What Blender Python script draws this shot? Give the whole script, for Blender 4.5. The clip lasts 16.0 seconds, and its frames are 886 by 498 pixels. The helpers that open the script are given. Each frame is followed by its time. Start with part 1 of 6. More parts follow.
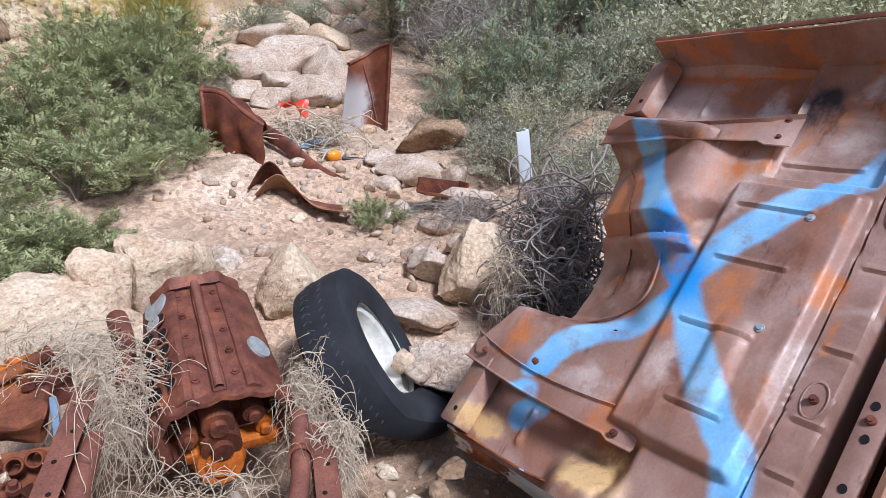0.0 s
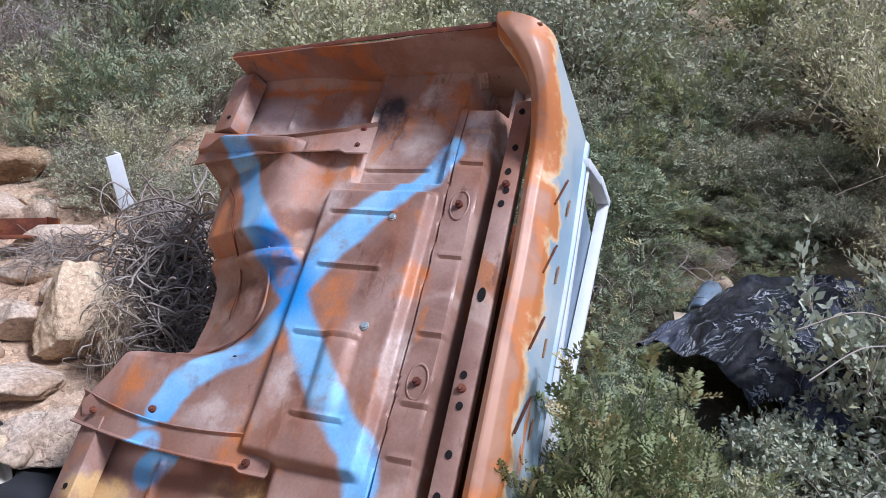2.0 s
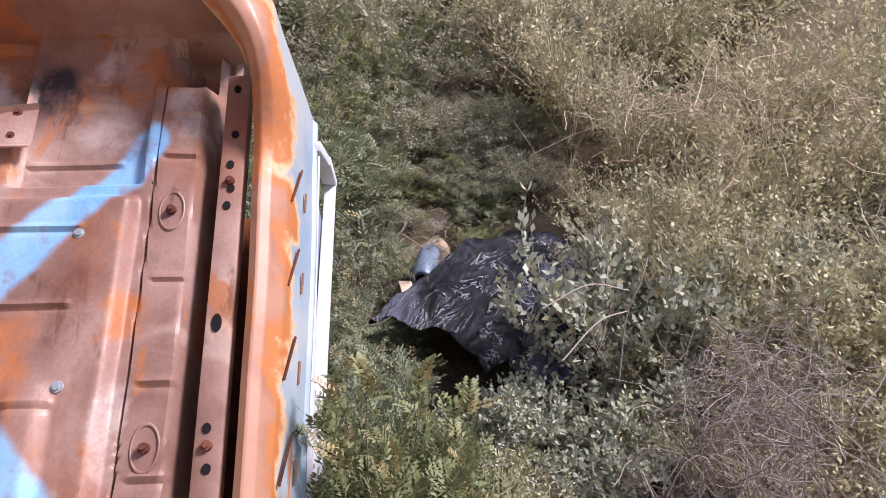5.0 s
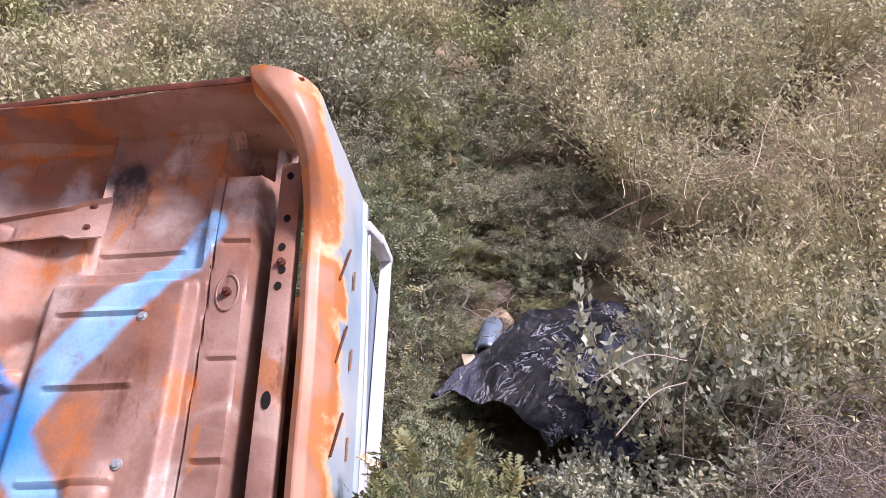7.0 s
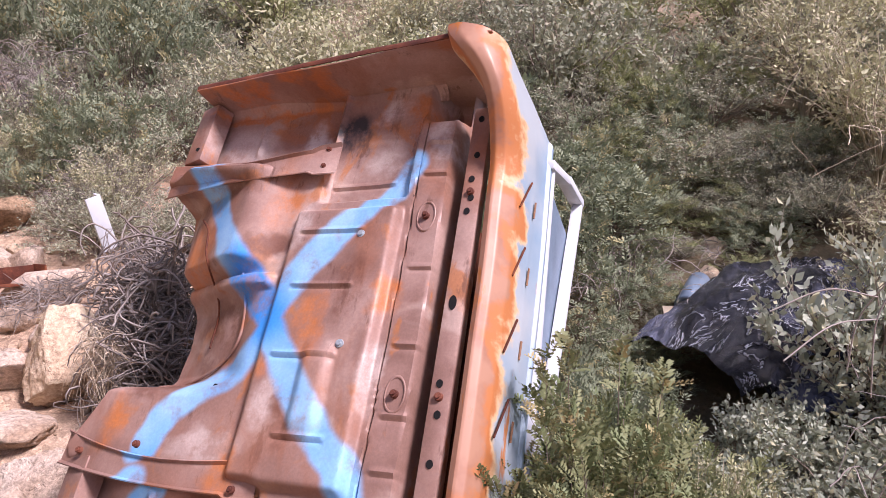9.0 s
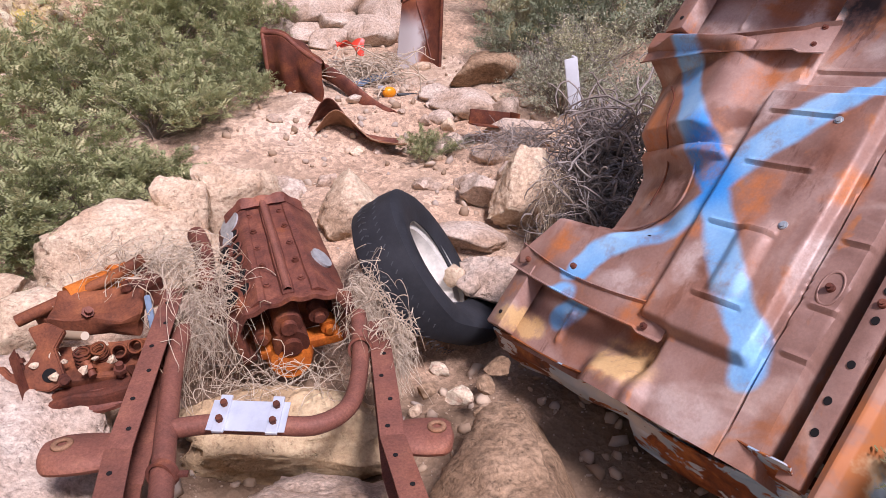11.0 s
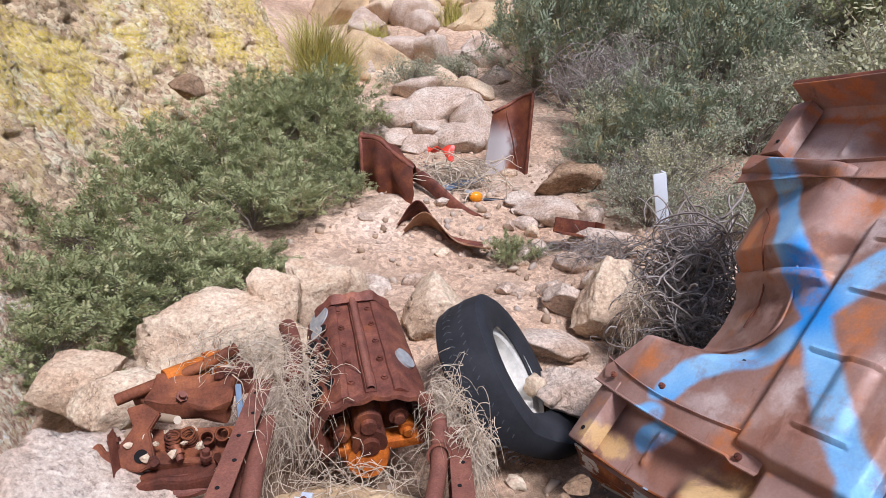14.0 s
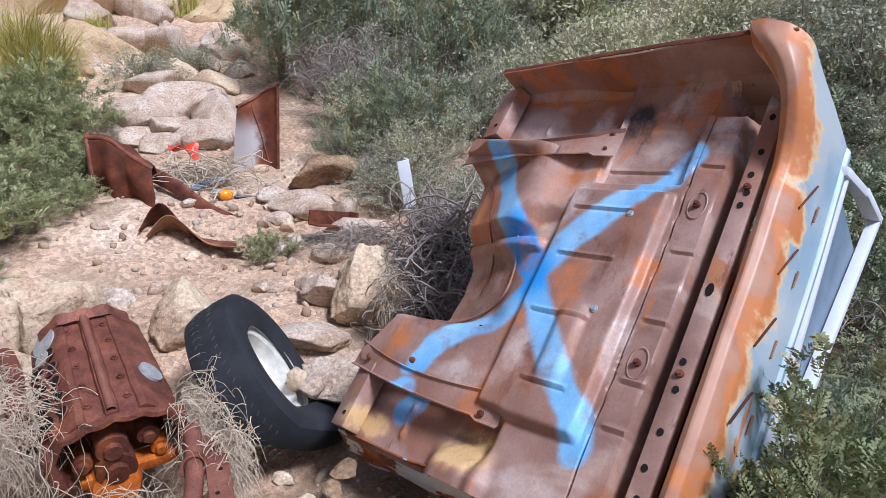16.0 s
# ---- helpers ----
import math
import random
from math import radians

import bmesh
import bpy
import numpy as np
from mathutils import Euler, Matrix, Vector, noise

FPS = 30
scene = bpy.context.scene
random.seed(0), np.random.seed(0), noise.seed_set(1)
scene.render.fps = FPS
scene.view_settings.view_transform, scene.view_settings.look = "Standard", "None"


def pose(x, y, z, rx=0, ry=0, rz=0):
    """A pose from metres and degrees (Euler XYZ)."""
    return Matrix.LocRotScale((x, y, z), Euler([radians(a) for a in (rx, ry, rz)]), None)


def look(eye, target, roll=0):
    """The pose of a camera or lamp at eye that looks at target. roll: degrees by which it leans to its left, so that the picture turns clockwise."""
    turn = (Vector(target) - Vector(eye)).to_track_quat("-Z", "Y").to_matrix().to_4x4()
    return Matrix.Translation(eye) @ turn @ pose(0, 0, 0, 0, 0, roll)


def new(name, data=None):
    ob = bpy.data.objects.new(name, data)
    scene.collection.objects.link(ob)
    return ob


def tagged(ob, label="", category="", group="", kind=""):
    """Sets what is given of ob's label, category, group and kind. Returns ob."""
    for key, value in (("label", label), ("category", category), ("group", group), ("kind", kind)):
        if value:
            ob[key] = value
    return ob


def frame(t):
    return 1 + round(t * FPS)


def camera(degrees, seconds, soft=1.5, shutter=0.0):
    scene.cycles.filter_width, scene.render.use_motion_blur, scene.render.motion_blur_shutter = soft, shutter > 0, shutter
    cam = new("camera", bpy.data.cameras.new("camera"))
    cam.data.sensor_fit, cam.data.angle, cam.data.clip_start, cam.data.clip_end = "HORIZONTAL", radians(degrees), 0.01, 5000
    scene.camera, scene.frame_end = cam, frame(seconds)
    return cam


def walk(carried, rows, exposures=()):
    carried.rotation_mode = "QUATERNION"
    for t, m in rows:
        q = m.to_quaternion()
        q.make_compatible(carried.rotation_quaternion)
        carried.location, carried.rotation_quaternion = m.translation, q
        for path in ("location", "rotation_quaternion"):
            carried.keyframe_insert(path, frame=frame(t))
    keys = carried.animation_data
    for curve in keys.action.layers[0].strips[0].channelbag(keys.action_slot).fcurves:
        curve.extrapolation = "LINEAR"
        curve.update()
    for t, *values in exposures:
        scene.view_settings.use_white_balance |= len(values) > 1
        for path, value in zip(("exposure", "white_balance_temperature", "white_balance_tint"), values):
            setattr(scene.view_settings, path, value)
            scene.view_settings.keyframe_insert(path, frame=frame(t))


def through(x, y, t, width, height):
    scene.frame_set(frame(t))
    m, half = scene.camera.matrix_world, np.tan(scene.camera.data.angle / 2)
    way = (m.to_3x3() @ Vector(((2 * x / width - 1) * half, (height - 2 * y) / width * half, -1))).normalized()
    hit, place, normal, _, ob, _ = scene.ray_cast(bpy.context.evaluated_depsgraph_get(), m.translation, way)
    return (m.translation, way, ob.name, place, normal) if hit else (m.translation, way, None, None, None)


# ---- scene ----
cam = camera(66.0, 16.0, soft=0.6)
PATH = [
    (0, (-0.01, 0.242, 1.616), (0.264, 2.146, 1.068), 1.4),
    (0.5, (0.008, 0.246, 1.617), (0.446, 2.126, 1.094), 1.3),
    (1, (0.021, 0.255, 1.622), (0.651, 2.085, 1.115), 0.9),
    (1.5, (0.052, 0.244, 1.632), (0.955, 1.954, 1.123), 1.1),
    (2, (0.109, 0.242, 1.641), (1.313, 1.755, 1.129), 0.1),
    (2.5, (0.164, 0.287, 1.633), (1.526, 1.654, 1.107), -0.4),
    (3, (0.234, 0.371, 1.641), (1.736, 1.578, 1.103), 0.6),
    (3.5, (0.256, 0.462, 1.667), (1.886, 1.476, 1.107), 2.3),
    (4, (0.249, 0.519, 1.687), (1.954, 1.365, 1.072), 3.4),
    (6.5, (0.268, 0.517, 1.701), (1.993, 1.312, 1.075), 1.7),
    (7, (0.273, 0.438, 1.708), (1.932, 1.469, 1.278), -1.2),
    (7.5, (0.261, 0.384, 1.679), (1.783, 1.612, 1.262), -3.0),
    (8, (0.218, 0.322, 1.661), (1.638, 1.669, 1.249), -4.0),
    (10.5, (0.087, 0.036, 1.569), (0.553, 1.891, 0.983), -2.9),
    (11, (0.024, 0.038, 1.56), (0.113, 1.912, 0.866), -1.1),
    (11.5, (-0.01, 0.037, 1.555), (-0.071, 1.88, 0.781), 0.3),
    (12, (-0.039, 0.043, 1.555), (-0.296, 1.845, 0.726), 0.2),
    (12.5, (-0.045, 0.047, 1.553), (-0.374, 1.827, 0.703), 0.4),
    (13, (-0.051, 0.042, 1.556), (-0.378, 1.828, 0.717), 0.5),
    (13.5, (-0.039, 0.024, 1.587), (-0.35, 1.927, 1.056), 0.8),
    (14, (-0.021, 0.017, 1.595), (-0.146, 1.969, 1.178), 0.6),
    (14.5, (0.0, 0.0, 1.6), (0.0, 1.957, 1.187), 0.1),
    (15, (0.021, -0.006, 1.6), (0.14, 1.95, 1.205), -0.5),
    (15.5, (0.042, -0.004, 1.596), (0.368, 1.926, 1.189), -0.5),
    (16, (0.065, -0.015, 1.586), (0.596, 1.864, 1.151), -0.7),
]
walk(cam, [(t, look(eye, target, roll)) for t, eye, target, roll in PATH], [(0.0, 0.66, 5600, 11), (1.5, 0.68, 5550, 12), (4.0, 0.92, 6150, 22), (6.5, 1.12, 6450, 31), (8.0, 1.14, 6350, 32), (10.5, 0.75, 6400, 33), (11.5, 0.64, 6100, 23), (13.0, 0.6, 5850, 15), (14.5, 0.62, 5900, 17), (16.0, 0.62, 5600, 13)])

# ---------------------------------------------------------------- world and light
world = bpy.data.worlds.new("sky")
scene.world = world
world.use_nodes = True
wn = world.node_tree.nodes
sky = wn.new("ShaderNodeTexSky")
sky.sky_type = "NISHITA"
sky.sun_disc = False
sky.sun_elevation = radians(60)
sky.sun_rotation = radians(153)
sky.dust_density = 1.5
wn["Background"].inputs["Strength"].default_value = 0.072
world.node_tree.links.new(sky.outputs[0], wn["Background"].inputs["Color"])
sun = new("sun", bpy.data.lights.new("sun", "SUN"))
sun.data.energy = 3.0
sun.data.angle = radians(14)
sun.data.color = (1.0, 0.98, 0.99)
sun.matrix_world = look((2.9, -4.2, 8.2), (0, 1.5, 0))

# ---------------------------------------------------------------- materials


class Mat:
    """A node material with short names for the nodes used here."""

    def __init__(self, name, rough=0.8, metal=0.0, spec=0.3):
        self.m = bpy.data.materials.new(name)
        self.m.use_nodes = True
        self.t = self.m.node_tree
        self.bsdf = self.t.nodes["Principled BSDF"]
        self.bsdf.inputs["Roughness"].default_value = rough
        self.bsdf.inputs["Metallic"].default_value = metal
        self.bsdf.inputs["Specular IOR Level"].default_value = spec
        self.co = self.node("ShaderNodeTexCoord").outputs["Object"]

    def node(self, kind, **kw):
        n = self.t.nodes.new(kind)
        if "operation" in kw:
            n.operation = kw.pop("operation")
        if "data_type" in kw:
            n.data_type = kw.pop("data_type")
        if "blend_type" in kw:
            n.blend_type = kw.pop("blend_type")
        if "feature" in kw:
            n.feature = kw.pop("feature")
        if "interpolation_type" in kw:
            n.interpolation_type = kw.pop("interpolation_type")
        for k, v in kw.items():
            n.inputs[k].default_value = v
        return n

    def link(self, a, b):
        self.t.links.new(a, b)
        return self

    def noise(self, scale, detail=5.0, rough=0.6, stretch=None, dist=0.0):
        n = self.node("ShaderNodeTexNoise", Scale=scale, Detail=detail, Roughness=rough, Distortion=dist)
        src = self.co
        if stretch:
            mp = self.node("ShaderNodeMapping", Scale=stretch)
            self.link(src, mp.inputs["Vector"])
            src = mp.outputs[0]
        self.link(src, n.inputs["Vector"])
        return n.outputs["Fac"]

    def voronoi(self, scale, feature="F1", out="Distance"):
        n = self.node("ShaderNodeTexVoronoi", Scale=scale, feature=feature)
        self.link(self.co, n.inputs["Vector"])
        return n.outputs[out]

    def ramp(self, fac, *stops):
        n = self.node("ShaderNodeValToRGB")
        el = n.color_ramp.elements
        while len(el) < len(stops):
            el.new(0.5)
        for e, (p, c) in zip(el, stops):
            e.position = p
            e.color = (*c, 1) if isinstance(c, tuple) else (c, c, c, 1)
        self.link(fac, n.inputs["Fac"])
        return n.outputs["Color"]

    def mix(self, fac, a, b, blend="MIX"):
        n = self.node("ShaderNodeMix", data_type="RGBA", blend_type=blend)
        for v, k in ((fac, 0), (a, 6), (b, 7)):
            if isinstance(v, (int, float)):
                n.inputs[k].default_value = v if k == 0 else (v, v, v, 1)
            elif isinstance(v, tuple):
                n.inputs[k].default_value = (*v, 1)
            else:
                self.link(v, n.inputs[k])
        return n.outputs[2]

    def math(self, op, a, b=None, c=None):
        n = self.node("ShaderNodeMath", operation=op)
        for k, v in enumerate((a, b, c)):
            if v is None:
                continue
            if isinstance(v, (int, float)):
                n.inputs[k].default_value = v
            else:
                self.link(v, n.inputs[k])
        return n.outputs[0]

    def smooth(self, v, lo, hi, a=0.0, b=1.0):
        n = self.node("ShaderNodeMapRange", interpolation_type="SMOOTHSTEP")
        self.link(v, n.inputs[0])
        for k, x in zip((1, 2, 3, 4), (lo, hi, a, b)):
            n.inputs[k].default_value = x
        return n.outputs[0]

    def xyz(self):
        n = self.node("ShaderNodeSeparateXYZ")
        self.link(self.co, n.inputs[0])
        return n.outputs

    def per_object(self):
        return self.node("ShaderNodeObjectInfo").outputs["Random"]

    def per_island(self):
        return self.node("ShaderNodeNewGeometry").outputs["Random Per Island"]

    def color(self, c):
        if isinstance(c, tuple):
            self.bsdf.inputs["Base Color"].default_value = (*c, 1)
        else:
            self.link(c, self.bsdf.inputs["Base Color"])
        return self

    def rough(self, r):
        return self.link(r, self.bsdf.inputs["Roughness"])

    def bump(self, h, strength=0.5, dist=0.01):
        n = self.node("ShaderNodeBump", Strength=strength, Distance=dist)
        self.link(h, n.inputs["Height"])
        return self.link(n.outputs[0], self.bsdf.inputs["Normal"])


def rock_material(name, light, mid, dark, speckle=0.4, grain=60):
    k = Mat(name, 0.92, 0, 0.15)
    k.co = k.node("ShaderNodeNewGeometry").outputs["Position"]
    big, fine = k.noise(4.5, 4, 0.6), k.noise(grain, 4, 0.7)
    c = k.ramp(big, (0.3, dark), (0.48, mid), (0.66, light))
    c = k.mix(k.smooth(k.noise(14, 6, 0.7), 0.58, 0.78, 0, 0.35), c, tuple(v * 0.7 for v in mid))
    c = k.mix(k.smooth(k.noise(6, 7, 0.75, None, 1.2), 0.6, 0.66, 0, 0.3), c, tuple(v * 0.8 for v in dark))
    c = k.mix(speckle, c, k.ramp(fine, (0.3, 0.25), (0.5, 0.6), (0.7, 0.95)), "OVERLAY")
    k.color(k.mix(k.math("MULTIPLY", k.per_object(), 0.15), c, tuple(v * 0.8 for v in dark)))
    pits = k.smooth(k.noise(34, 4, 0.7), 0.36, 0.46)
    k.bump(k.math("ADD", k.math("ADD", k.noise(9, 9, 0.75), k.math("MULTIPLY", k.noise(40, 5, 0.7), 0.5)), k.math("MULTIPLY", pits, 0.3)), 0.8, 0.018)
    return k.m


M_BOULDER = rock_material("tan_limestone", (0.68, 0.52, 0.37), (0.59, 0.43, 0.295), (0.43, 0.295, 0.19), 0.6)
M_PALE = rock_material("pale_grey_limestone", (0.56, 0.455, 0.365), (0.47, 0.36, 0.275), (0.34, 0.235, 0.16), 0.7)
M_BROWN = rock_material("brown_conglomerate", (0.37, 0.25, 0.155), (0.27, 0.175, 0.105), (0.15, 0.09, 0.052), 0.85, 45)
M_OCHRE = rock_material("ochre_sandstone", (0.62, 0.46, 0.28), (0.53, 0.37, 0.21), (0.4, 0.29, 0.18))


def ground_material():
    k = Mat("gravelly_sand", 0.95, 0, 0.1)
    c = k.ramp(k.noise(0.9, 5, 0.6), (0.3, (0.31, 0.2, 0.13)), (0.5, (0.46, 0.32, 0.22)), (0.68, (0.55, 0.41, 0.305)))
    st = k.voronoi(38, "F1", "Color")
    c = k.mix(0.45, c, k.ramp(st, (0.2, 0.25), (0.5, 0.55), (0.8, 0.85)), "OVERLAY")
    c = k.mix(0.5, c, k.ramp(k.noise(120, 3, 0.7), (0.3, 0.2), (0.5, 0.55), (0.7, 1.0)), "OVERLAY")
    c = k.mix(k.smooth(k.noise(1.7, 5, 0.65), 0.52, 0.66, 0, 0.5), c, (0.3, 0.21, 0.14))
    # darker brown soil round the frame, leaf litter on the brushy slope with understory shade painted in
    x, y, _ = k.xyz()
    c = k.mix(k.math("MULTIPLY", k.smooth(k.math("ADD", y, k.noise(2.5, 4, 0.6)), 2.6, 3.2, 0.85, 0), k.smooth(k.noise(7, 5, 0.7), 0.3, 0.5, 0.6, 1)), c, (0.2, 0.135, 0.085))
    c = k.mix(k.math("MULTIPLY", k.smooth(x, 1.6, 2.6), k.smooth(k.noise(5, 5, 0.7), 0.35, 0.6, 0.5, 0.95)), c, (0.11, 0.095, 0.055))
    k.color(c)
    k.bump(k.math("ADD", k.voronoi(38), k.noise(60, 5, 0.7)), 0.7, 0.01)
    return k.m


def cliff_material():
    k = Mat("conglomerate_cliff", 0.95, 0, 0.1)
    _, y, z = k.xyz()
    big = k.noise(1.6, 6, 0.7)
    brown = k.ramp(big, (0.3, (0.3, 0.19, 0.115)), (0.48, (0.47, 0.32, 0.205)), (0.66, (0.6, 0.44, 0.3)))
    pale = k.ramp(big, (0.3, (0.5, 0.365, 0.24)), (0.48, (0.62, 0.475, 0.33)), (0.66, (0.7, 0.56, 0.41)))
    ochre = k.ramp(big, (0.3, (0.4, 0.28, 0.16)), (0.48, (0.58, 0.43, 0.27)), (0.66, (0.68, 0.54, 0.36)))
    far = k.smooth(y, 3.0, 4.6)
    low = k.smooth(k.math("ADD", z, k.math("MULTIPLY", k.noise(3, 5, 0.65), 0.7)), 1.0, 1.3, 1, 0)
    c = k.mix(far, k.mix(low, brown, pale), ochre)
    soft = k.math("MULTIPLY", low, k.math("SUBTRACT", 1.0, far))
    c = k.mix(k.smooth(soft, 0, 1, 0.5, 0.35), c, k.ramp(k.voronoi(24, "F1", "Color"), (0.2, 0.2), (0.5, 0.55), (0.8, 0.9)), "OVERLAY")
    c = k.mix(0.45, c, k.ramp(k.noise(60, 5, 0.75), (0.32, 0.22), (0.5, 0.56), (0.68, 0.95)), "OVERLAY")
    # dark spots that paint in the shade of small pits
    c = k.mix(k.math("MULTIPLY", k.smooth(k.noise(19, 6, 0.75), 0.56, 0.62, 0, 0.8), k.smooth(soft, 0, 1, 1, 0.3)), c, (0.14, 0.085, 0.05))
    c = k.mix(k.math("MULTIPLY", soft, 0.7), c, k.ramp(k.voronoi(75, "F1", "Color"), (0.15, 0.2), (0.5, 0.52), (0.85, 0.85)), "OVERLAY")
    li = k.math("MULTIPLY", k.smooth(k.noise(1.4, 5, 0.65), 0.46, 0.6), k.smooth(k.noise(40, 5, 0.75), 0.38, 0.58))
    c = k.mix(k.math("MULTIPLY", k.math("MULTIPLY", li, far), 0.88), c, (0.66, 0.5, 0.07))
    k.color(c)
    k.bump(k.math("ADD", k.math("ADD", k.noise(24, 8, 0.75), k.math("MULTIPLY", k.noise(80, 5, 0.7), 0.5)), k.math("MULTIPLY", k.voronoi(24), -0.6)), 0.9, 0.03)
    return k.m


def rust_material(name, a=(0.062, 0.024, 0.016), b=(0.13, 0.043, 0.024), c3=(0.25, 0.085, 0.035), rough=0.75, orange=0.6):
    k = Mat(name, rough, 0.15, 0.3)
    c = k.ramp(k.noise(9, 7, 0.65), (0.3, a), (0.5, b), (0.72, c3))
    c = k.mix(k.smooth(k.noise(4, 5, 0.6), 0.55, 0.72, 0, orange), c, (0.45, 0.13, 0.02))
    c = k.mix(0.4, c, k.ramp(k.noise(150, 3, 0.7), (0.3, 0.2), (0.5, 0.5), (0.75, 0.9)), "OVERLAY")
    k.color(c).bump(k.noise(70, 6, 0.7), 0.35, 0.006)
    return k.m


M_RUST = rust_material("brown_rust", (0.075, 0.027, 0.02), (0.165, 0.056, 0.036), (0.3, 0.11, 0.06), 0.6, 0.5)
M_RUST_SMOOTH = rust_material("smooth_red_brown_rust", (0.15, 0.062, 0.045), (0.22, 0.085, 0.058), (0.29, 0.12, 0.075), 0.6, 0.1)
M_RUST_DARK = rust_material("dark_flaky_rust", (0.055, 0.02, 0.014), (0.12, 0.036, 0.02), (0.22, 0.07, 0.03), 0.8, 0.3)
M_RUST_TAN = rust_material("tan_rust", (0.17, 0.085, 0.045), (0.28, 0.15, 0.085), (0.4, 0.24, 0.14), 0.8, 0.25)
M_RUST_HEAD = rust_material("red_orange_rust", (0.085, 0.03, 0.018), (0.19, 0.062, 0.03), (0.31, 0.11, 0.045), 0.75, 0.3)
M_RUST_ORANGE = rust_material("orange_scale_rust", (0.3, 0.07, 0.012), (0.52, 0.14, 0.015), (0.65, 0.2, 0.03), 0.8, 0.8)


def segment(k, x, y, x0, y0, x1, y1):
    """Distance of (x, y) from a stroke."""
    dx, dy = x1 - x0, y1 - y0
    ll = dx * dx + dy * dy
    px, py = k.math("SUBTRACT", x, x0), k.math("SUBTRACT", y, y0)
    h = k.math("DIVIDE", k.math("ADD", k.math("MULTIPLY", px, dx), k.math("MULTIPLY", py, dy)), ll)
    h = k.math("MINIMUM", k.math("MAXIMUM", h, 0.0), 1.0)
    ex, ey = k.math("SUBTRACT", px, k.math("MULTIPLY", h, dx)), k.math("SUBTRACT", py, k.math("MULTIPLY", h, dy))
    return k.math("SQRT", k.math("ADD", k.math("MULTIPLY", ex, ex), k.math("MULTIPLY", ey, ey)))


def pan_material():
    """Brown primered sheet, rust blooms and a sprayed pale blue cross. Local x runs up the pan, y across it."""
    k = Mat("rusty_primer_with_blue_spray", 0.5, 0.1, 0.45)
    c = k.ramp(k.noise(2.8, 5, 0.55), (0.32, (0.2, 0.105, 0.075)), (0.48, (0.31, 0.18, 0.14)), (0.66, (0.45, 0.3, 0.245)))
    c = k.mix(k.smooth(k.noise(3.6, 5, 0.6, (1, 1.3, 2), 0.5), 0.56, 0.63, 0, 0.75), c, (0.46, 0.17, 0.055))
    # pale mottling: highlights of the sheet put into its colour
    c = k.mix(k.smooth(k.noise(3.1, 4, 0.55, (1.4, 0.8, 1), 0.4), 0.55, 0.65, 0, 0.6), c, (0.54, 0.4, 0.33))
    c = k.mix(k.smooth(k.noise(6.5, 6, 0.7, (0.5, 1.6, 1)), 0.58, 0.67, 0, 0.7), c, (0.13, 0.06, 0.04))
    c = k.mix(k.smooth(k.noise(2.1, 5, 0.6, (0.9, 1.2, 1), 0.6), 0.47, 0.6, 0, 0.6), c, (0.29, 0.115, 0.06))
    x, y, _ = k.xyz()
    wx = k.math("ADD", x, k.math("MULTIPLY", k.math("SUBTRACT", k.noise(6, 4, 0.6), 0.5), 0.16))
    wy = k.math("ADD", y, k.math("MULTIPLY", k.math("SUBTRACT", k.noise(7, 4, 0.6, (1.1, 0.9, 1)), 0.5), 0.16))

    ragged = k.smooth(k.noise(9, 6, 0.7), 0.36, 0.58, 0.25, 1)

    def bloom(c, colour, amount, spots):
        """Rust blooms, painted sheen, soot and silt: soft-edged patches (along, across, half sizes)."""
        near = None
        for u, v, ru, rv in spots:
            a, b = k.math("DIVIDE", k.math("SUBTRACT", wx, u), ru), k.math("DIVIDE", k.math("SUBTRACT", wy, v), rv)
            d = k.math("SQRT", k.math("ADD", k.math("MULTIPLY", a, a), k.math("MULTIPLY", b, b)))
            near = d if near is None else k.math("MINIMUM", near, d)
        return k.mix(k.math("MULTIPLY", k.smooth(near, 0.45, 1.25, amount, 0), ragged), c, colour)

    # lightest patches, sheen painted on the pan
    c = bloom(c, (0.56, 0.44, 0.385), 0.85, ((1.03, 0.93, 0.1, 0.13), (0.91, 0.32, 0.06, 0.09), (0.66, 0.54, 0.1, 0.05), (0.19, 0.2, 0.1, 0.04), (-0.03, 0.66, 0.05, 0.14), (0.1, 0.5, 0.08, 0.05), (-0.3, 0.3, 0.06, 0.12), (0.95, 0.12, 0.12, 0.04)))
    c = bloom(c, (0.17, 0.07, 0.042), 0.85, ((0.33, 0.79, 0.13, 0.13), (0.6, 0.63, 0.05, 0.09), (0.79, 0.83, 0.045, 0.13), (0.14, 0.9, 0.05, 0.13), (0.43, 0.31, 0.12, 0.05), (0.05, 0.42, 0.08, 0.05)))
    c = bloom(c, (0.52, 0.17, 0.045), 0.85, ((0.31, 0.41, 0.11, 0.06), (0.58, 0.95, 0.15, 0.08), (0.745, 0.61, 0.1, 0.07), (1.07, 0.24, 0.09, 0.15), (0.42, 0.2, 0.06, 0.04), (-0.08, 0.58, 0.11, 0.05), (0.02, 1.0, 0.09, 0.05), (0.2, 0.63, 0.05, 0.12), (1.17, 0.8, 0.02, 0.35)))
    c = bloom(c, (0.62, 0.55, 0.52), 0.8, ((1.03, 0.62, 0.08, 0.05), (1.1, 0.33, 0.06, 0.05)))
    c = bloom(c, (0.045, 0.036, 0.034), 1.3, ((1.04, 0.47, 0.09, 0.09),))
    c = bloom(c, (0.62, 0.4, 0.18), 1.5, ((-0.25, 0.55, 0.075, 0.13), (-0.29, 1.0, 0.045, 0.1)))
    # sprayed strokes
    wob = k.math("MULTIPLY", k.math("SUBTRACT", k.noise(5, 3, 0.5), 0.5), 0.07)
    strokes = None
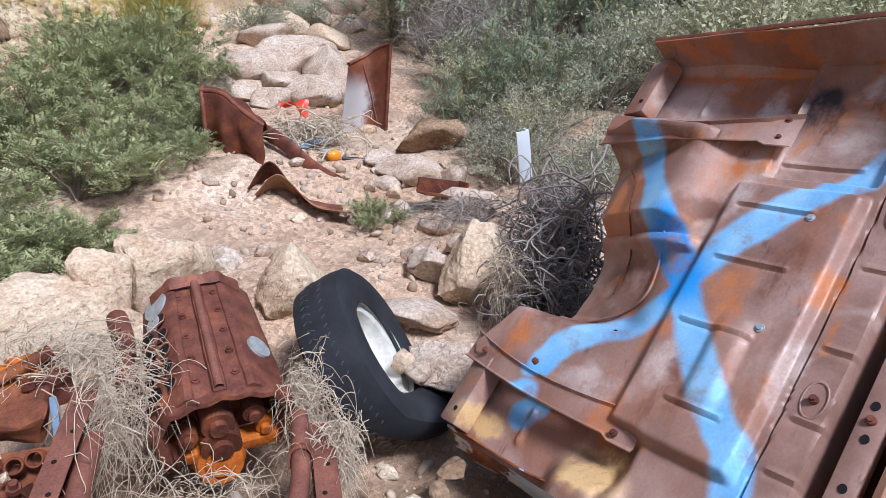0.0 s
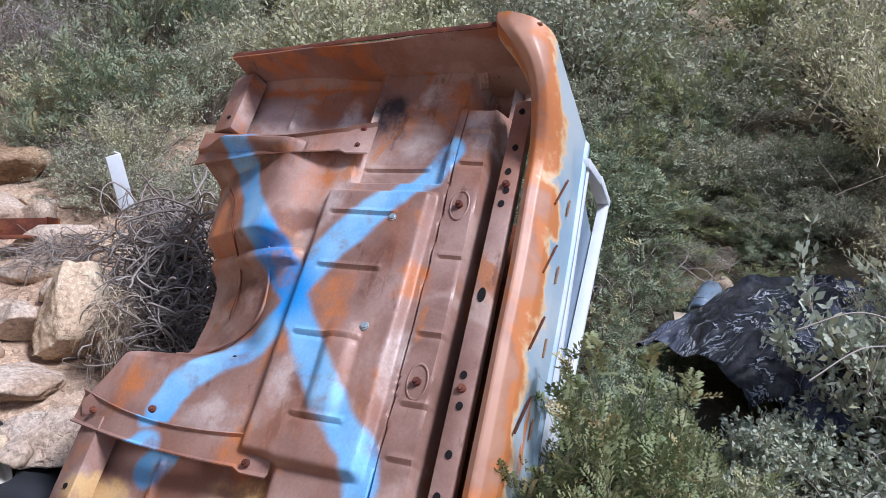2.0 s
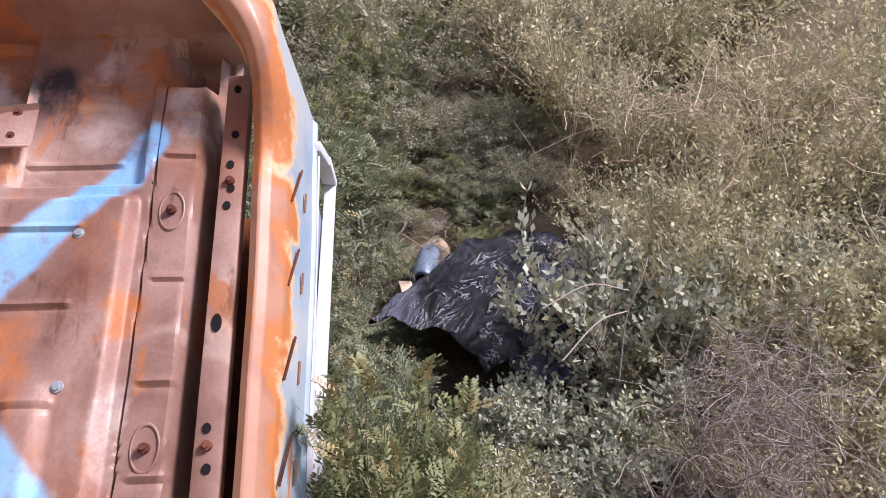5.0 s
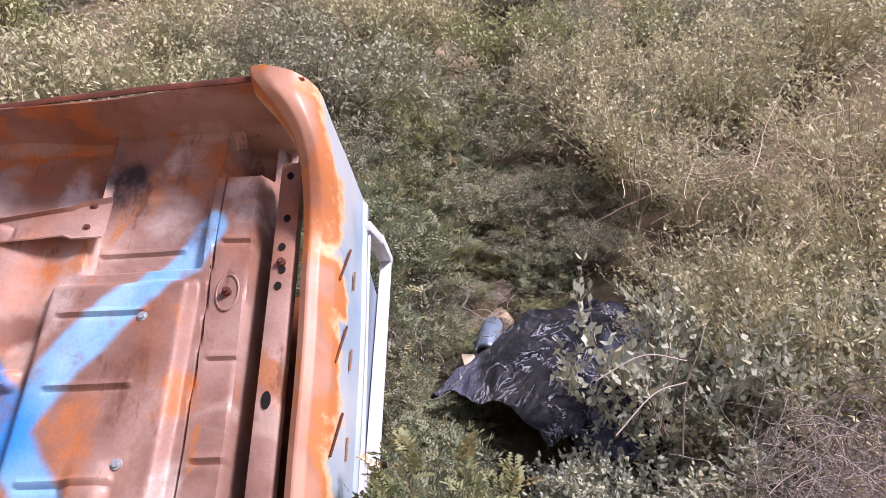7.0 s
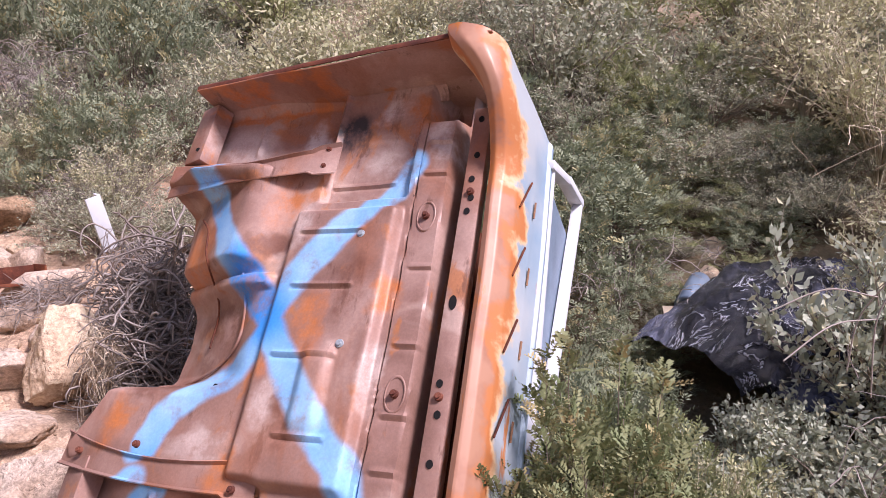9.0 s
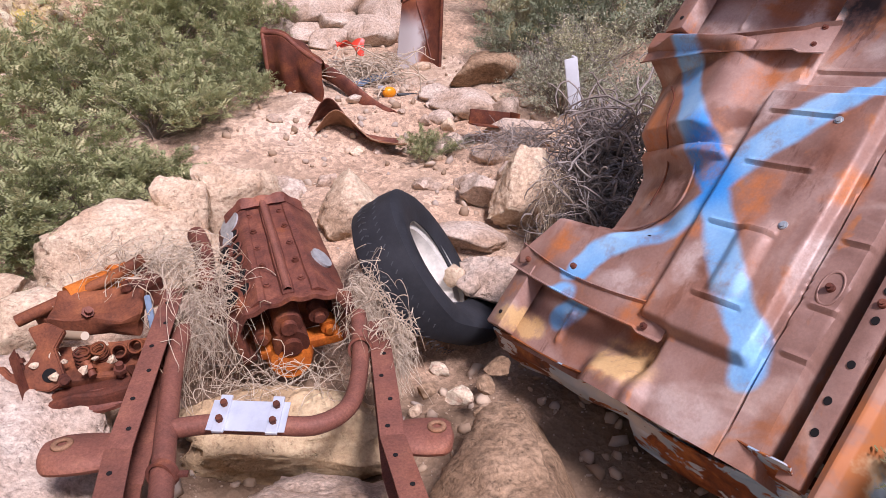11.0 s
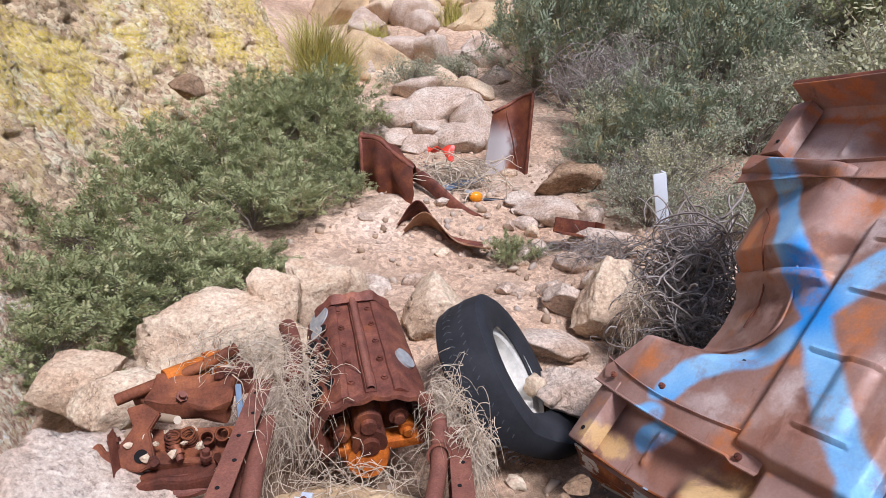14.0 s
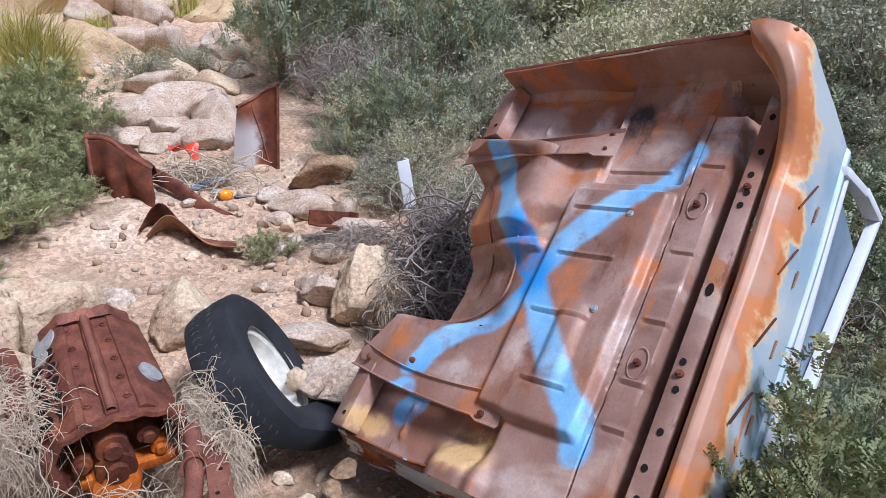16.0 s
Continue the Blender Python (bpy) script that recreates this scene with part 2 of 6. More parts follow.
    a_line = ((0.871, 0.968), (0.713, 0.869), (0.588, 0.786), (0.42, 0.638), (0.333, 0.567), (0.236, 0.485), (0.131, 0.403), (0.036, 0.322), (-0.052, 0.237), (-0.142, 0.202))
    b_line = ((0.866, 0.199), (0.771, 0.25), (0.707, 0.308), (0.602, 0.409), (0.49, 0.488), (0.391, 0.54), (0.278, 0.585), (0.181, 0.663), (0.116, 0.772), (0.02, 0.848), (-0.05, 0.872))
    pieces = list(zip(a_line[:-1], a_line[1:])) + list(zip(b_line[:-1], b_line[1:])) + [((-0.15, 0.845), (-0.2, 0.88)), ((0.45, 0.66), (0.4, 0.6))]
    for (x0, y0), (x1, y1) in pieces:
        d = segment(k, x, y, x0, y0, x1, y1)
        strokes = d if strokes is None else k.math("MINIMUM", strokes, d)
    strokes = k.math("ADD", strokes, wob)
    cover = k.math("MULTIPLY", k.smooth(strokes, 0.034, 0.06, 1, 0), k.smooth(k.noise(5.5, 6, 0.7), 0.32, 0.5, 0.35, 1))
    deep = k.smooth(segment(k, x, y, 0.5, 0.7, 0.34, 0.57), 0.03, 0.13, 1, 0)
    c = k.mix(cover, c, k.mix(deep, k.ramp(k.noise(3.5, 3), (0.35, (0.13, 0.39, 0.72)), (0.6, (0.3, 0.54, 0.76))), (0.03, 0.27, 0.68)))
    c = k.mix(0.25, c, k.ramp(k.noise(120, 4, 0.7), (0.3, 0.3), (0.5, 0.5), (0.75, 0.8)), "OVERLAY")
    k.color(c).rough(k.smooth(k.noise(11, 4), 0.3, 0.7, 0.38, 0.7)).bump(k.noise(45, 5, 0.6), 0.12, 0.004)
    return k.m


M_PAN = pan_material()


def body_material():
    """Chalky white and pale blue paint that rusts in from the lip (local y near zero)."""
    k = Mat("chalky_white_blue_paint", 0.45, 0.05, 0.45)
    x, y, z = k.xyz()
    c = k.ramp(k.noise(3, 4, 0.5), (0.35, (0.2, 0.31, 0.4)), (0.6, (0.4, 0.44, 0.45)))
    edge = k.math("SUBTRACT", k.math("ADD", z, k.math("MULTIPLY", k.math("SUBTRACT", k.noise(5, 5, 0.6, (1.2, 1, 1)), 0.5), 0.36)), k.smooth(x, 0.8, 1.16, 0.0, 0.2))
    c = k.mix(k.smooth(edge, -0.09, -0.06), c, (0.66, 0.46, 0.26))
    c = k.mix(k.smooth(edge, -0.07, -0.03), c, (0.5, 0.18, 0.06))
    c = k.mix(k.smooth(edge, -0.02, 0.03, 0, 0.9), c, k.ramp(k.noise(6, 4), (0.4, (0.3, 0.14, 0.09)), (0.6, (0.42, 0.23, 0.15))))
    c = k.mix(k.smooth(k.noise(5, 6, 0.65, (0.6, 3, 3)), 0.62, 0.68, 0, 0.9), c, (0.5, 0.17, 0.03))
    k.color(c).bump(k.noise(60, 5), 0.1, 0.003)
    return k.m


M_BODY = body_material()


def plain(name, c, rough=0.6, metal=0.0, vary=0.25, scale=12, bump=0.15, spec=0.4):
    k = Mat(name, rough, metal, spec)
    k.color(k.mix(k.smooth(k.noise(scale, 6, 0.65), 0.35, 0.7, 0, 1), c, tuple(v * (1 - vary) for v in c)))
    k.bump(k.noise(scale * 6, 5, 0.6), bump, 0.004)
    return k.m


M_RUBBER = plain("weathered_black_rubber", (0.019, 0.02, 0.023), 0.7, 0, -0.5, 9, 0.3, 0.25)
M_SCUFF = plain("scuffed_grey_rubber", (0.075, 0.078, 0.085), 0.8, 0, 0.5, 30)
M_RIM = plain("dirty_white_rim_paint", (0.66, 0.63, 0.56), 0.5, 0, 0.3, 14)
M_ALU = plain("bright_aluminium_plate", (0.72, 0.76, 0.82), 0.38, 0.55, 0.15, 18)
M_CORE = plain("dull_zinc_plug", (0.5, 0.51, 0.5), 0.5, 0.4, 0.3, 40)
M_RED = plain("red_plastic", (0.62, 0.05, 0.02), 0.4)
M_AMBER = plain("amber_lens", (0.85, 0.3, 0.01), 0.25)
M_BLUEPLASTIC = plain("dusty_dark_blue_plastic", (0.05, 0.08, 0.14), 0.4)
M_BLACK = plain("black_plastic", (0.02, 0.02, 0.022), 0.35)
def tarp_material():
    k = Mat("black_plastic_sheet", 0.24, 0, 0.7)
    # reflections painted into the colour: bluish sheen patches, pale glints along creases
    sky_sheen = k.smooth(k.noise(1.8, 3, 0.5), 0.5, 0.6, 0, 0.8)
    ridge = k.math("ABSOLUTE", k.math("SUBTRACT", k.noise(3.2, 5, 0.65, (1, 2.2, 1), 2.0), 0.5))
    crease_glint = k.math("MULTIPLY", k.smooth(ridge, 0.016, 0.004), k.smooth(k.noise(5, 3), 0.42, 0.58))
    c = k.mix(sky_sheen, (0.012, 0.013, 0.018), (0.16, 0.175, 0.25))
    k.color(k.mix(crease_glint, c, (0.62, 0.64, 0.7)))
    k.bump(k.math("ADD", k.noise(7, 7, 0.7, (1.2, 3, 1), 1.5), k.smooth(ridge, 0.05, 0.0)), 0.8, 0.035)
    return k.m


M_TARP = tarp_material()
M_WHITE = plain("white_painted_board", (0.66, 0.68, 0.7), 0.5, 0, 0.1)
# near-black for solid discs that stand in for the shade inside holes
M_HOLE_SHADE = plain("black_hole_shade", (0.006, 0.005, 0.005), 0.95)
M_GREYTRIM = plain("grey_blue_trim", (0.2, 0.27, 0.35), 0.45, 0.2)
M_ZINC = plain("galvanised_bolt", (0.5, 0.55, 0.56), 0.4, 0.5, 0.2, 60)


def leaf_material(name, a, b, tip, through=0.25):
    k = Mat(name, 0.6, 0, 0.3)
    c = k.mix(k.per_island(), a, b)
    c = k.mix(k.smooth(k.per_island(), 0.86, 0.9, 0, 0.8), c, tip)
    c = k.mix(k.math("MULTIPLY", k.per_object(), 0.35), c, tuple(v * 0.6 for v in a))
    k.color(c)
    tr = k.node("ShaderNodeBsdfTranslucent")
    k.link(c, tr.inputs["Color"])
    ms = k.node("ShaderNodeMixShader", Fac=through)
    out = k.t.nodes["Material Output"]
    k.link(k.bsdf.outputs[0], ms.inputs[1]).link(tr.outputs[0], ms.inputs[2]).link(ms.outputs[0], out.inputs["Surface"])
    return k.m


L_GREEN = leaf_material("mesquite_leaf", (0.29, 0.32, 0.14), (0.5, 0.51, 0.26), (0.6, 0.54, 0.3))
L_YELLOWGREEN = leaf_material("yellow_green_leaf", (0.2, 0.25, 0.11), (0.42, 0.42, 0.21), (0.6, 0.46, 0.22))
L_GREY = leaf_material("grey_green_leaf", (0.34, 0.36, 0.24), (0.5, 0.5, 0.35), (0.5, 0.42, 0.28))
L_OLIVE = leaf_material("olive_leaf", (0.44, 0.44, 0.24), (0.7, 0.66, 0.42), (0.8, 0.7, 0.48))
L_JOJOBA = leaf_material("leathery_blue_green_leaf", (0.4, 0.44, 0.32), (0.62, 0.64, 0.5), (0.58, 0.52, 0.3))
L_DARK = leaf_material("dark_green_leaf", (0.23, 0.27, 0.16), (0.38, 0.41, 0.26), (0.5, 0.42, 0.2))
L_GRASS = leaf_material("green_gold_grass", (0.52, 0.47, 0.1), (0.74, 0.62, 0.2), (0.66, 0.54, 0.28))
M_TWIG = leaf_material("grey_brown_twig", (0.22, 0.17, 0.13), (0.36, 0.3, 0.24), (0.48, 0.41, 0.33), 0.0)
M_STRAW = leaf_material("bleached_straw", (0.6, 0.47, 0.33), (0.84, 0.72, 0.55), (0.36, 0.23, 0.13), 0.1)
M_DRYTWIG = leaf_material("dead_grey_stick", (0.24, 0.2, 0.17), (0.5, 0.44, 0.39), (0.14, 0.1, 0.08), 0.0)
M_OLIVETWIG = leaf_material("pale_olive_twig", (0.38, 0.33, 0.22), (0.62, 0.56, 0.4), (0.68, 0.6, 0.46), 0.0)

# ---------------------------------------------------------------- mesh helpers


def mesh_of(name, verts, faces, material, smooth=False):
    me = bpy.data.meshes.new(name)
    me.from_pydata([tuple(v) for v in verts], [], [tuple(f) for f in faces])
    me.materials.append(material)
    if smooth:
        me.polygons.foreach_set("use_smooth", [True] * len(me.polygons))
    me.update()
    return me


def fast_mesh(name, verts, quads, material, smooth=False):
    """verts (n, 3) and quads (m, 4) as arrays."""
    me = bpy.data.meshes.new(name)
    me.vertices.add(len(verts))
    me.vertices.foreach_set("co", np.ascontiguousarray(verts, np.float32).ravel())
    me.loops.add(quads.size)
    me.loops.foreach_set("vertex_index", np.ascontiguousarray(quads, np.int32).ravel())
    me.polygons.add(len(quads))
    me.polygons.foreach_set("loop_start", np.arange(0, quads.size, quads.shape[1], dtype=np.int32))
    me.materials.append(material)
    me.update(calc_edges=True)
    if smooth:
        me.polygons.foreach_set("use_smooth", np.ones(len(quads), bool))
    me.validate()
    return me


def part(name, bm, material, parent, label=""):
    """Links a bmesh as one mesh object under a thing or a part."""
    me = bpy.data.meshes.new(name)
    bm.to_mesh(me)
    bm.free()
    me.materials.append(material)
    ob = new(name, me)
    ob.parent = parent
    if label:
        tagged(ob, label)
    return ob


def mesh_part(name, me, parent, label="", m=None):
    ob = new(name, me)
    ob.parent = parent
    if m is not None:
        ob.matrix_local = m
    if label:
        tagged(ob, label)
    return ob


def thing(name, m, label, category, group="", kind=""):
    ob = new(name)
    ob.empty_display_size = 0.1
    ob.matrix_world = m
    return tagged(ob, label, category, group, kind)


def add_box(bm, size, m=None, bevel=0.0):
    g = bmesh.ops.create_cube(bm, size=1.0, matrix=(m or Matrix()) @ Matrix.Diagonal((*size, 1)))
    if bevel:
        es = list({e for v in g["verts"] for e in v.link_edges})
        bmesh.ops.bevel(bm, geom=es, offset=bevel, segments=2, affect="EDGES", profile=0.6)
    return bm


def add_cyl(bm, r, depth, m=None, seg=16, r2=None):
    bmesh.ops.create_cone(bm, cap_ends=True, segments=seg, radius1=r, radius2=r if r2 is None else r2, depth=depth, matrix=m or Matrix())
    return bm


def add_lathe(bm, profile, seg=40, m=None):
    """Closed ring swept from (radius, height) points round z."""
    m = m or Matrix()
    rings = []
    for i in range(seg):
        a = 2 * math.pi * i / seg
        rings.append([bm.verts.new(m @ Vector((r * math.cos(a), r * math.sin(a), h))) for r, h in profile])
    n = len(profile)
    for i in range(seg):
        for j in range(n):
            bm.faces.new((rings[i][j], rings[(i + 1) % seg][j], rings[(i + 1) % seg][(j + 1) % n], rings[i][(j + 1) % n]))
    return bm


def smooth_bm(bm, angle=40):
    for f in bm.faces:
        f.smooth = True
    for e in bm.edges:
        if len(e.link_faces) == 2 and e.calc_face_angle(0) > radians(angle):
            e.smooth = False
    return bm


def tubes(paths, radii, sides=4):
    """Vertices and quads of thin tubes along paths (n, k, 3), radii (n, k)."""
    paths = np.asarray(paths, float)
    n, k, _ = paths.shape
    tan = np.gradient(paths, axis=1)
    tan /= np.linalg.norm(tan, axis=2, keepdims=True) + 1e-9
    ref = np.where(np.abs(tan[..., 2:3]) > 0.9, np.array([1.0, 0, 0]), np.array([0, 0, 1.0]))
    a = np.cross(tan, ref)
    a /= np.linalg.norm(a, axis=2, keepdims=True) + 1e-9
    b = np.cross(tan, a)
    ang = np.arange(sides) * 2 * np.pi / sides
    ring = a[:, :, None] * np.cos(ang)[:, None] + b[:, :, None] * np.sin(ang)[:, None]
    v = paths[:, :, None] + ring * np.asarray(radii)[:, :, None, None]
    idx = np.arange(n * k * sides).reshape(n, k, sides)
    q = np.stack([idx[:, :-1], np.roll(idx, -1, 2)[:, :-1], np.roll(idx, -1, 2)[:, 1:], idx[:, 1:]], -1)
    return v.reshape(-1, 3), q.reshape(-1, 4)


def bent_tube(name, points, r, material, sides=12, steps=10):
    """A pipe along a smooth line through the points."""
    p = [Vector(q) for q in points]
    p = [p[0] * 2 - p[1]] + p + [p[-1] * 2 - p[-2]]
    out = []
    for i in range(1, len(p) - 2):
        for s in range(steps):
            t = s / steps
            a, b, c, d = p[i - 1], p[i], p[i + 1], p[i + 2]
            out.append(0.5 * ((2 * b) + (c - a) * t + (2 * a - 5 * b + 4 * c - d) * t * t + (3 * b - a - 3 * c + d) * t ** 3))
    out.append(p[-2])
    v, q = tubes([[tuple(o) for o in out]], [[r] * len(out)], sides)
    return fast_mesh(name, v, q, material, True)


def wave(x, y, z, f, seed=0.0):
    return noise.noise(Vector((x * f + seed * 7.3, y * f - seed * 3.1, z * f + seed * 1.7)))


# ---------------------------------------------------------------- terrain


def sst(x, a, b):
    t = min(1, max(0, (x - a) / (b - a)))
    return t * t * (3 - 2 * t)


def terrain(x, y):
    """Height of the wash: rising ahead, banked to both sides."""
    h = np.interp(y, [-30, -1, 0.8, 1.8, 2.4, 3.0, 3.8, 4.6, 5.4, 6.6, 8.9, 10.9, 16, 30, 80, 300], [-1.5, -0.1, 0.05, 0.12, 0.18, 0.42, 0.6, 0.78, 0.98, 1.35, 2.0, 2.75, 5.5, 12, 24, 60])
    h = h + np.interp(x, [-300, -30, -8, -4, -2.6, -1.0, 0, 2.7, 4, 6.6, 10, 20, 80, 300], [40, 16, 3, 0.6, 0.1, 0.06, 0, 0, 0.38, 1.2, 2.6, 7, 22, 50])
    return h


def axis(points):
    out = []
    for (a, b, st) in points:
        out += list(np.arange(a, b, st))
    return np.array(out + [points[-1][1]])


gx = axis([(-300, -60, 40), (-60, -10, 5), (-10, -3, 0.5), (-3, 3.6, 0.045), (3.6, 9, 0.15), (9, 30, 1.5), (30, 300, 30)])
gy = axis([(-300, -30, 45), (-30, -2, 2), (-2, 0.6, 0.15), (0.6, 6.5, 0.045), (6.5, 12, 0.15), (12, 40, 2), (40, 300, 26)])
GX, GY = np.meshgrid(gx, gy)
GZ = terrain(GX, GY)
fade = np.clip(1.2 - np.maximum(np.abs(GX), np.abs(GY - 3)) / 30, 0, 1)
bumps = np.array([[wave(x, y, 0, 0.9, 1) * 0.1 + wave(x, y, 0, 2.6, 2) * 0.06 + wave(x, y, 0, 8, 3) * 0.025 for x in gx] for y in gy])
GZ = GZ + bumps * fade
nv = len(gx)
ids = np.arange(GX.size).reshape(GX.shape)
quads = np.stack([ids[:-1, :-1], ids[:-1, 1:], ids[1:, 1:], ids[1:, :-1]], -1).reshape(-1, 4)
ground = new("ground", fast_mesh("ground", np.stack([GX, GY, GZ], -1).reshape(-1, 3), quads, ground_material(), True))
tagged(ground, "pale gravelly sand of a dry desert wash", "ground", kind="structure")


def ground_z(x, y):
    i, j = min(len(gx) - 2, int(np.searchsorted(gx, x)) - 1), min(len(gy) - 2, int(np.searchsorted(gy, y)) - 1)
    fx, fy = (x - gx[i]) / (gx[i + 1] - gx[i]), (y - gy[j]) / (gy[j + 1] - gy[j])
    return float((GZ[j, i] * (1 - fx) + GZ[j, i + 1] * fx) * (1 - fy) + (GZ[j + 1, i] * (1 - fx) + GZ[j + 1, i + 1] * fx) * fy)


def build_cliff():
    """A leaning face of cemented gravel along the wash."""
    ys = axis([(-3, 0.4, 0.1), (0.4, 3.6, 0.02), (3.6, 9.6, 0.03), (9.6, 12, 0.12)])
    hs = axis([(-0.5, 0, 0.1), (0, 2.4, 0.022), (2.4, 4, 0.035), (4, 5.5, 0.1)])
    base = np.interp(ys, [-3, 0, 1.2, 2.4, 3.5, 5.0, 6.2, 7.4, 8.2, 9.0, 9.8, 12], [-1.0, -1.0, -1.12, -1.75, -2.2, -2.5, -2.3, -1.8, -1.5, -1.65, -2.8, -5])
    v = []
    for y, b in zip(ys, base):
        for h in hs:
            near = sst(h + 0.5 * wave(0, y, h, 2, 5), 0.6, 1.0) if y < 3.2 else 1.0
            d = wave(0, y, h, 0.8, 4) * 0.2 + wave(0, y, h, 2.2, 5) * 0.1 + (wave(0, y, h, 6, 6) * 0.045 + wave(0, y, h * 1.6, 14, 7) * 0.025 + wave(0, y, h, 30, 8) * 0.012) * (0.3 + 0.7 * near)
            for f, amp in ((9, 0.02), (22, 0.016)):
                c = noise.voronoi(Vector((0.3, y * f, h * f)))[0][0]
                d += amp * (0.4 + 0.6 * near) * max(0.0, 1 - (c / 0.42) ** 2)
            d -= 0.12 * near * max(0.0, wave(3, y, h * 1.8, 7, 9) - 0.25)
            v.append((b - (h - 0.2) * 0.52 + d, y, h))
    n = len(hs)
    idx = np.arange(len(v)).reshape(len(ys), n)
    q = np.stack([idx[:-1, :-1], idx[1:, :-1], idx[1:, 1:], idx[:-1, 1:]], -1).reshape(-1, 4)
    ob = new("cliff", fast_mesh("cliff", np.array(v), q, cliff_material(), True))
    tagged(ob, "rough tan conglomerate rock face with yellow lichen", "cliff", kind="structure")


build_cliff()

# ---------------------------------------------------------------- rocks


def rock_mesh(seed, material, sub=4, rough=0.1):
    """A broken stone: a ball split along random planes, then weathered; it fills a box of -1..1."""
    rg = np.random.default_rng(seed)
    bm = bmesh.new()
    bmesh.ops.create_icosphere(bm, subdivisions=sub, radius=1)
    p = np.array([v.co[:] for v in bm.verts])
    for i in range(16 if sub > 2 else 9):
        n = rg.normal(0, 1, 3)
        n /= np.linalg.norm(n)
        p -= np.maximum(p @ n - rg.uniform(0.4, 0.8), 0)[:, None] * n * 0.96
    lo, hi = p.min(0), p.max(0)
    p = (p - (lo + hi) / 2) / ((hi - lo) / 2)
    for v, q in zip(bm.verts, p):
        d = wave(*q, 1.5, seed) * rough * 0.7 + wave(*q, 4, seed) * rough * 0.6 - abs(wave(*q, 6, seed + 3)) * rough * 0.8
        if sub > 3:
            d += wave(*q, 11, seed) * rough * 0.4 + wave(*q, 23, seed) * rough * 0.22
            d -= 0.1 * max(0.0, 1 - abs(wave(*q, 1.3, seed + 9)) / 0.03)
        v.co = Vector(q) * (1 + d)
    smooth_bm(bm, 17)
    me = bpy.data.meshes.new("rock")
    bm.to_mesh(me)
    bm.free()
    me.materials.append(material)
    return me


ROCKS = {}


def rock(x, y, z, sx, sy, sz, rz=0.0, material=M_BOULDER, seed=1, label="tan weathered boulder in the wash", name="boulder", sub=4, tilt=(0, 0), group="", cat="rock"):
    key = (seed, material.name, sub)
    if key not in ROCKS:
        ROCKS[key] = rock_mesh(seed, material, sub)
    ob = new(name, ROCKS[key])
    ob.matrix_world = pose(x, y, z, tilt[0], tilt[1], rz) @ Matrix.Diagonal((sx, sy, sz, 1))
    return tagged(ob, label, cat, group)


# row of boulders behind the engine
rock(-1.2, 2.86, 0.55, 0.36, 0.22, 0.24, 24, M_BOULDER, 3, "long tan boulder behind the rusted engine", sub=5, tilt=(0, -22))
rock(-0.99, 3.0, 0.62, 0.1, 0.13, 0.22, 75, M_BOULDER, 4, "tan boulder wedged between larger boulders", sub=4)
rock(-0.8, 3.18, 0.62, 0.19, 0.18, 0.25, 50, M_BOULDER, 5, "rounded tan boulder beside a green bush", sub=5)
rock(-0.24, 3.2, 0.6, 0.19, 0.16, 0.2, 8, M_BOULDER, 7, "pale tan block of stone behind the tyre", sub=5)
rock(0.4, 2.62, 0.43, 0.19, 0.12, 0.1, -15, M_PALE, 8, "pale grey slab of stone beside the tyre", tilt=(25, -12), sub=5)
rock(0.6, 3.3, 0.64, 0.19, 0.17, 0.24, 30, M_BOULDER, 11, "tan and brown split boulder", sub=5)
rock(0.3, 3.15, 0.46, 0.17, 0.2, 0.09, 70, M_PALE, 12, "low grey stone half sunk in sand", tilt=(12, 0))
rock(0.42, 3.5, 0.6, 0.16, 0.14, 0.1, 20, M_PALE, 13, "small grey stone in the sand")
rock(0.24, 2.58, 0.46, 0.045, 0.045, 0.04, 30, M_PALE, 53, "small pale stone resting in the wheel", sub=3)
rock(0.2, 2.68, 0.46, 0.05, 0.05, 0.05, 80, M_BOULDER, 52, "small tan stone resting in the wheel", sub=3)
# rocks that carry the frame
rock(-1.13, 1.62, 0.36, 0.29, 0.36, 0.3, 15, M_PALE, 14, "large pale limestone boulder beside the vehicle frame", sub=5)
rock(-0.3, 1.46, 0.12, 0.32, 0.44, 0.26, -28, M_PALE, 15, "large pale boulder under the vehicle frame", sub=5, tilt=(8, 0))
rock(-0.35, 1.98, 0.22, 0.4, 0.2, 0.17, 5, M_OCHRE, 16, "tan rock ledge under the engine", sub=5)
rock(0.28, 1.68, 0.1, 0.31, 0.46, 0.34, 4, M_BROWN, 17, "brown gravelly boulder under the vehicle body", sub=5)
rock(-0.72, 1.25, 0.15, 0.16, 0.3, 0.24, 10, M_PALE, 18, "grey boulder under the rusty frame rail", sub=5)
rock(-0.9, 1.0, 0.1, 0.24, 0.3, 0.22, 60, M_BROWN, 24, "crumbling brown rock in a dark hollow", sub=5)
rock(-0.54, 1.08, 0.4, 0.045, 0.06, 0.06, 20, M_PALE, 25, "small white stone caught by the frame", sub=3)
rock(-1.62, 2.42, 0.5, 0.2, 0.13, 0.13, 0, M_BOULDER, 19, "small tan stone at the cliff foot", sub=4)
rock(-1.36, 2.3, 0.5, 0.19, 0.14, 0.13, 40, M_BOULDER, 20, "small pale stone at the cliff foot", sub=4)
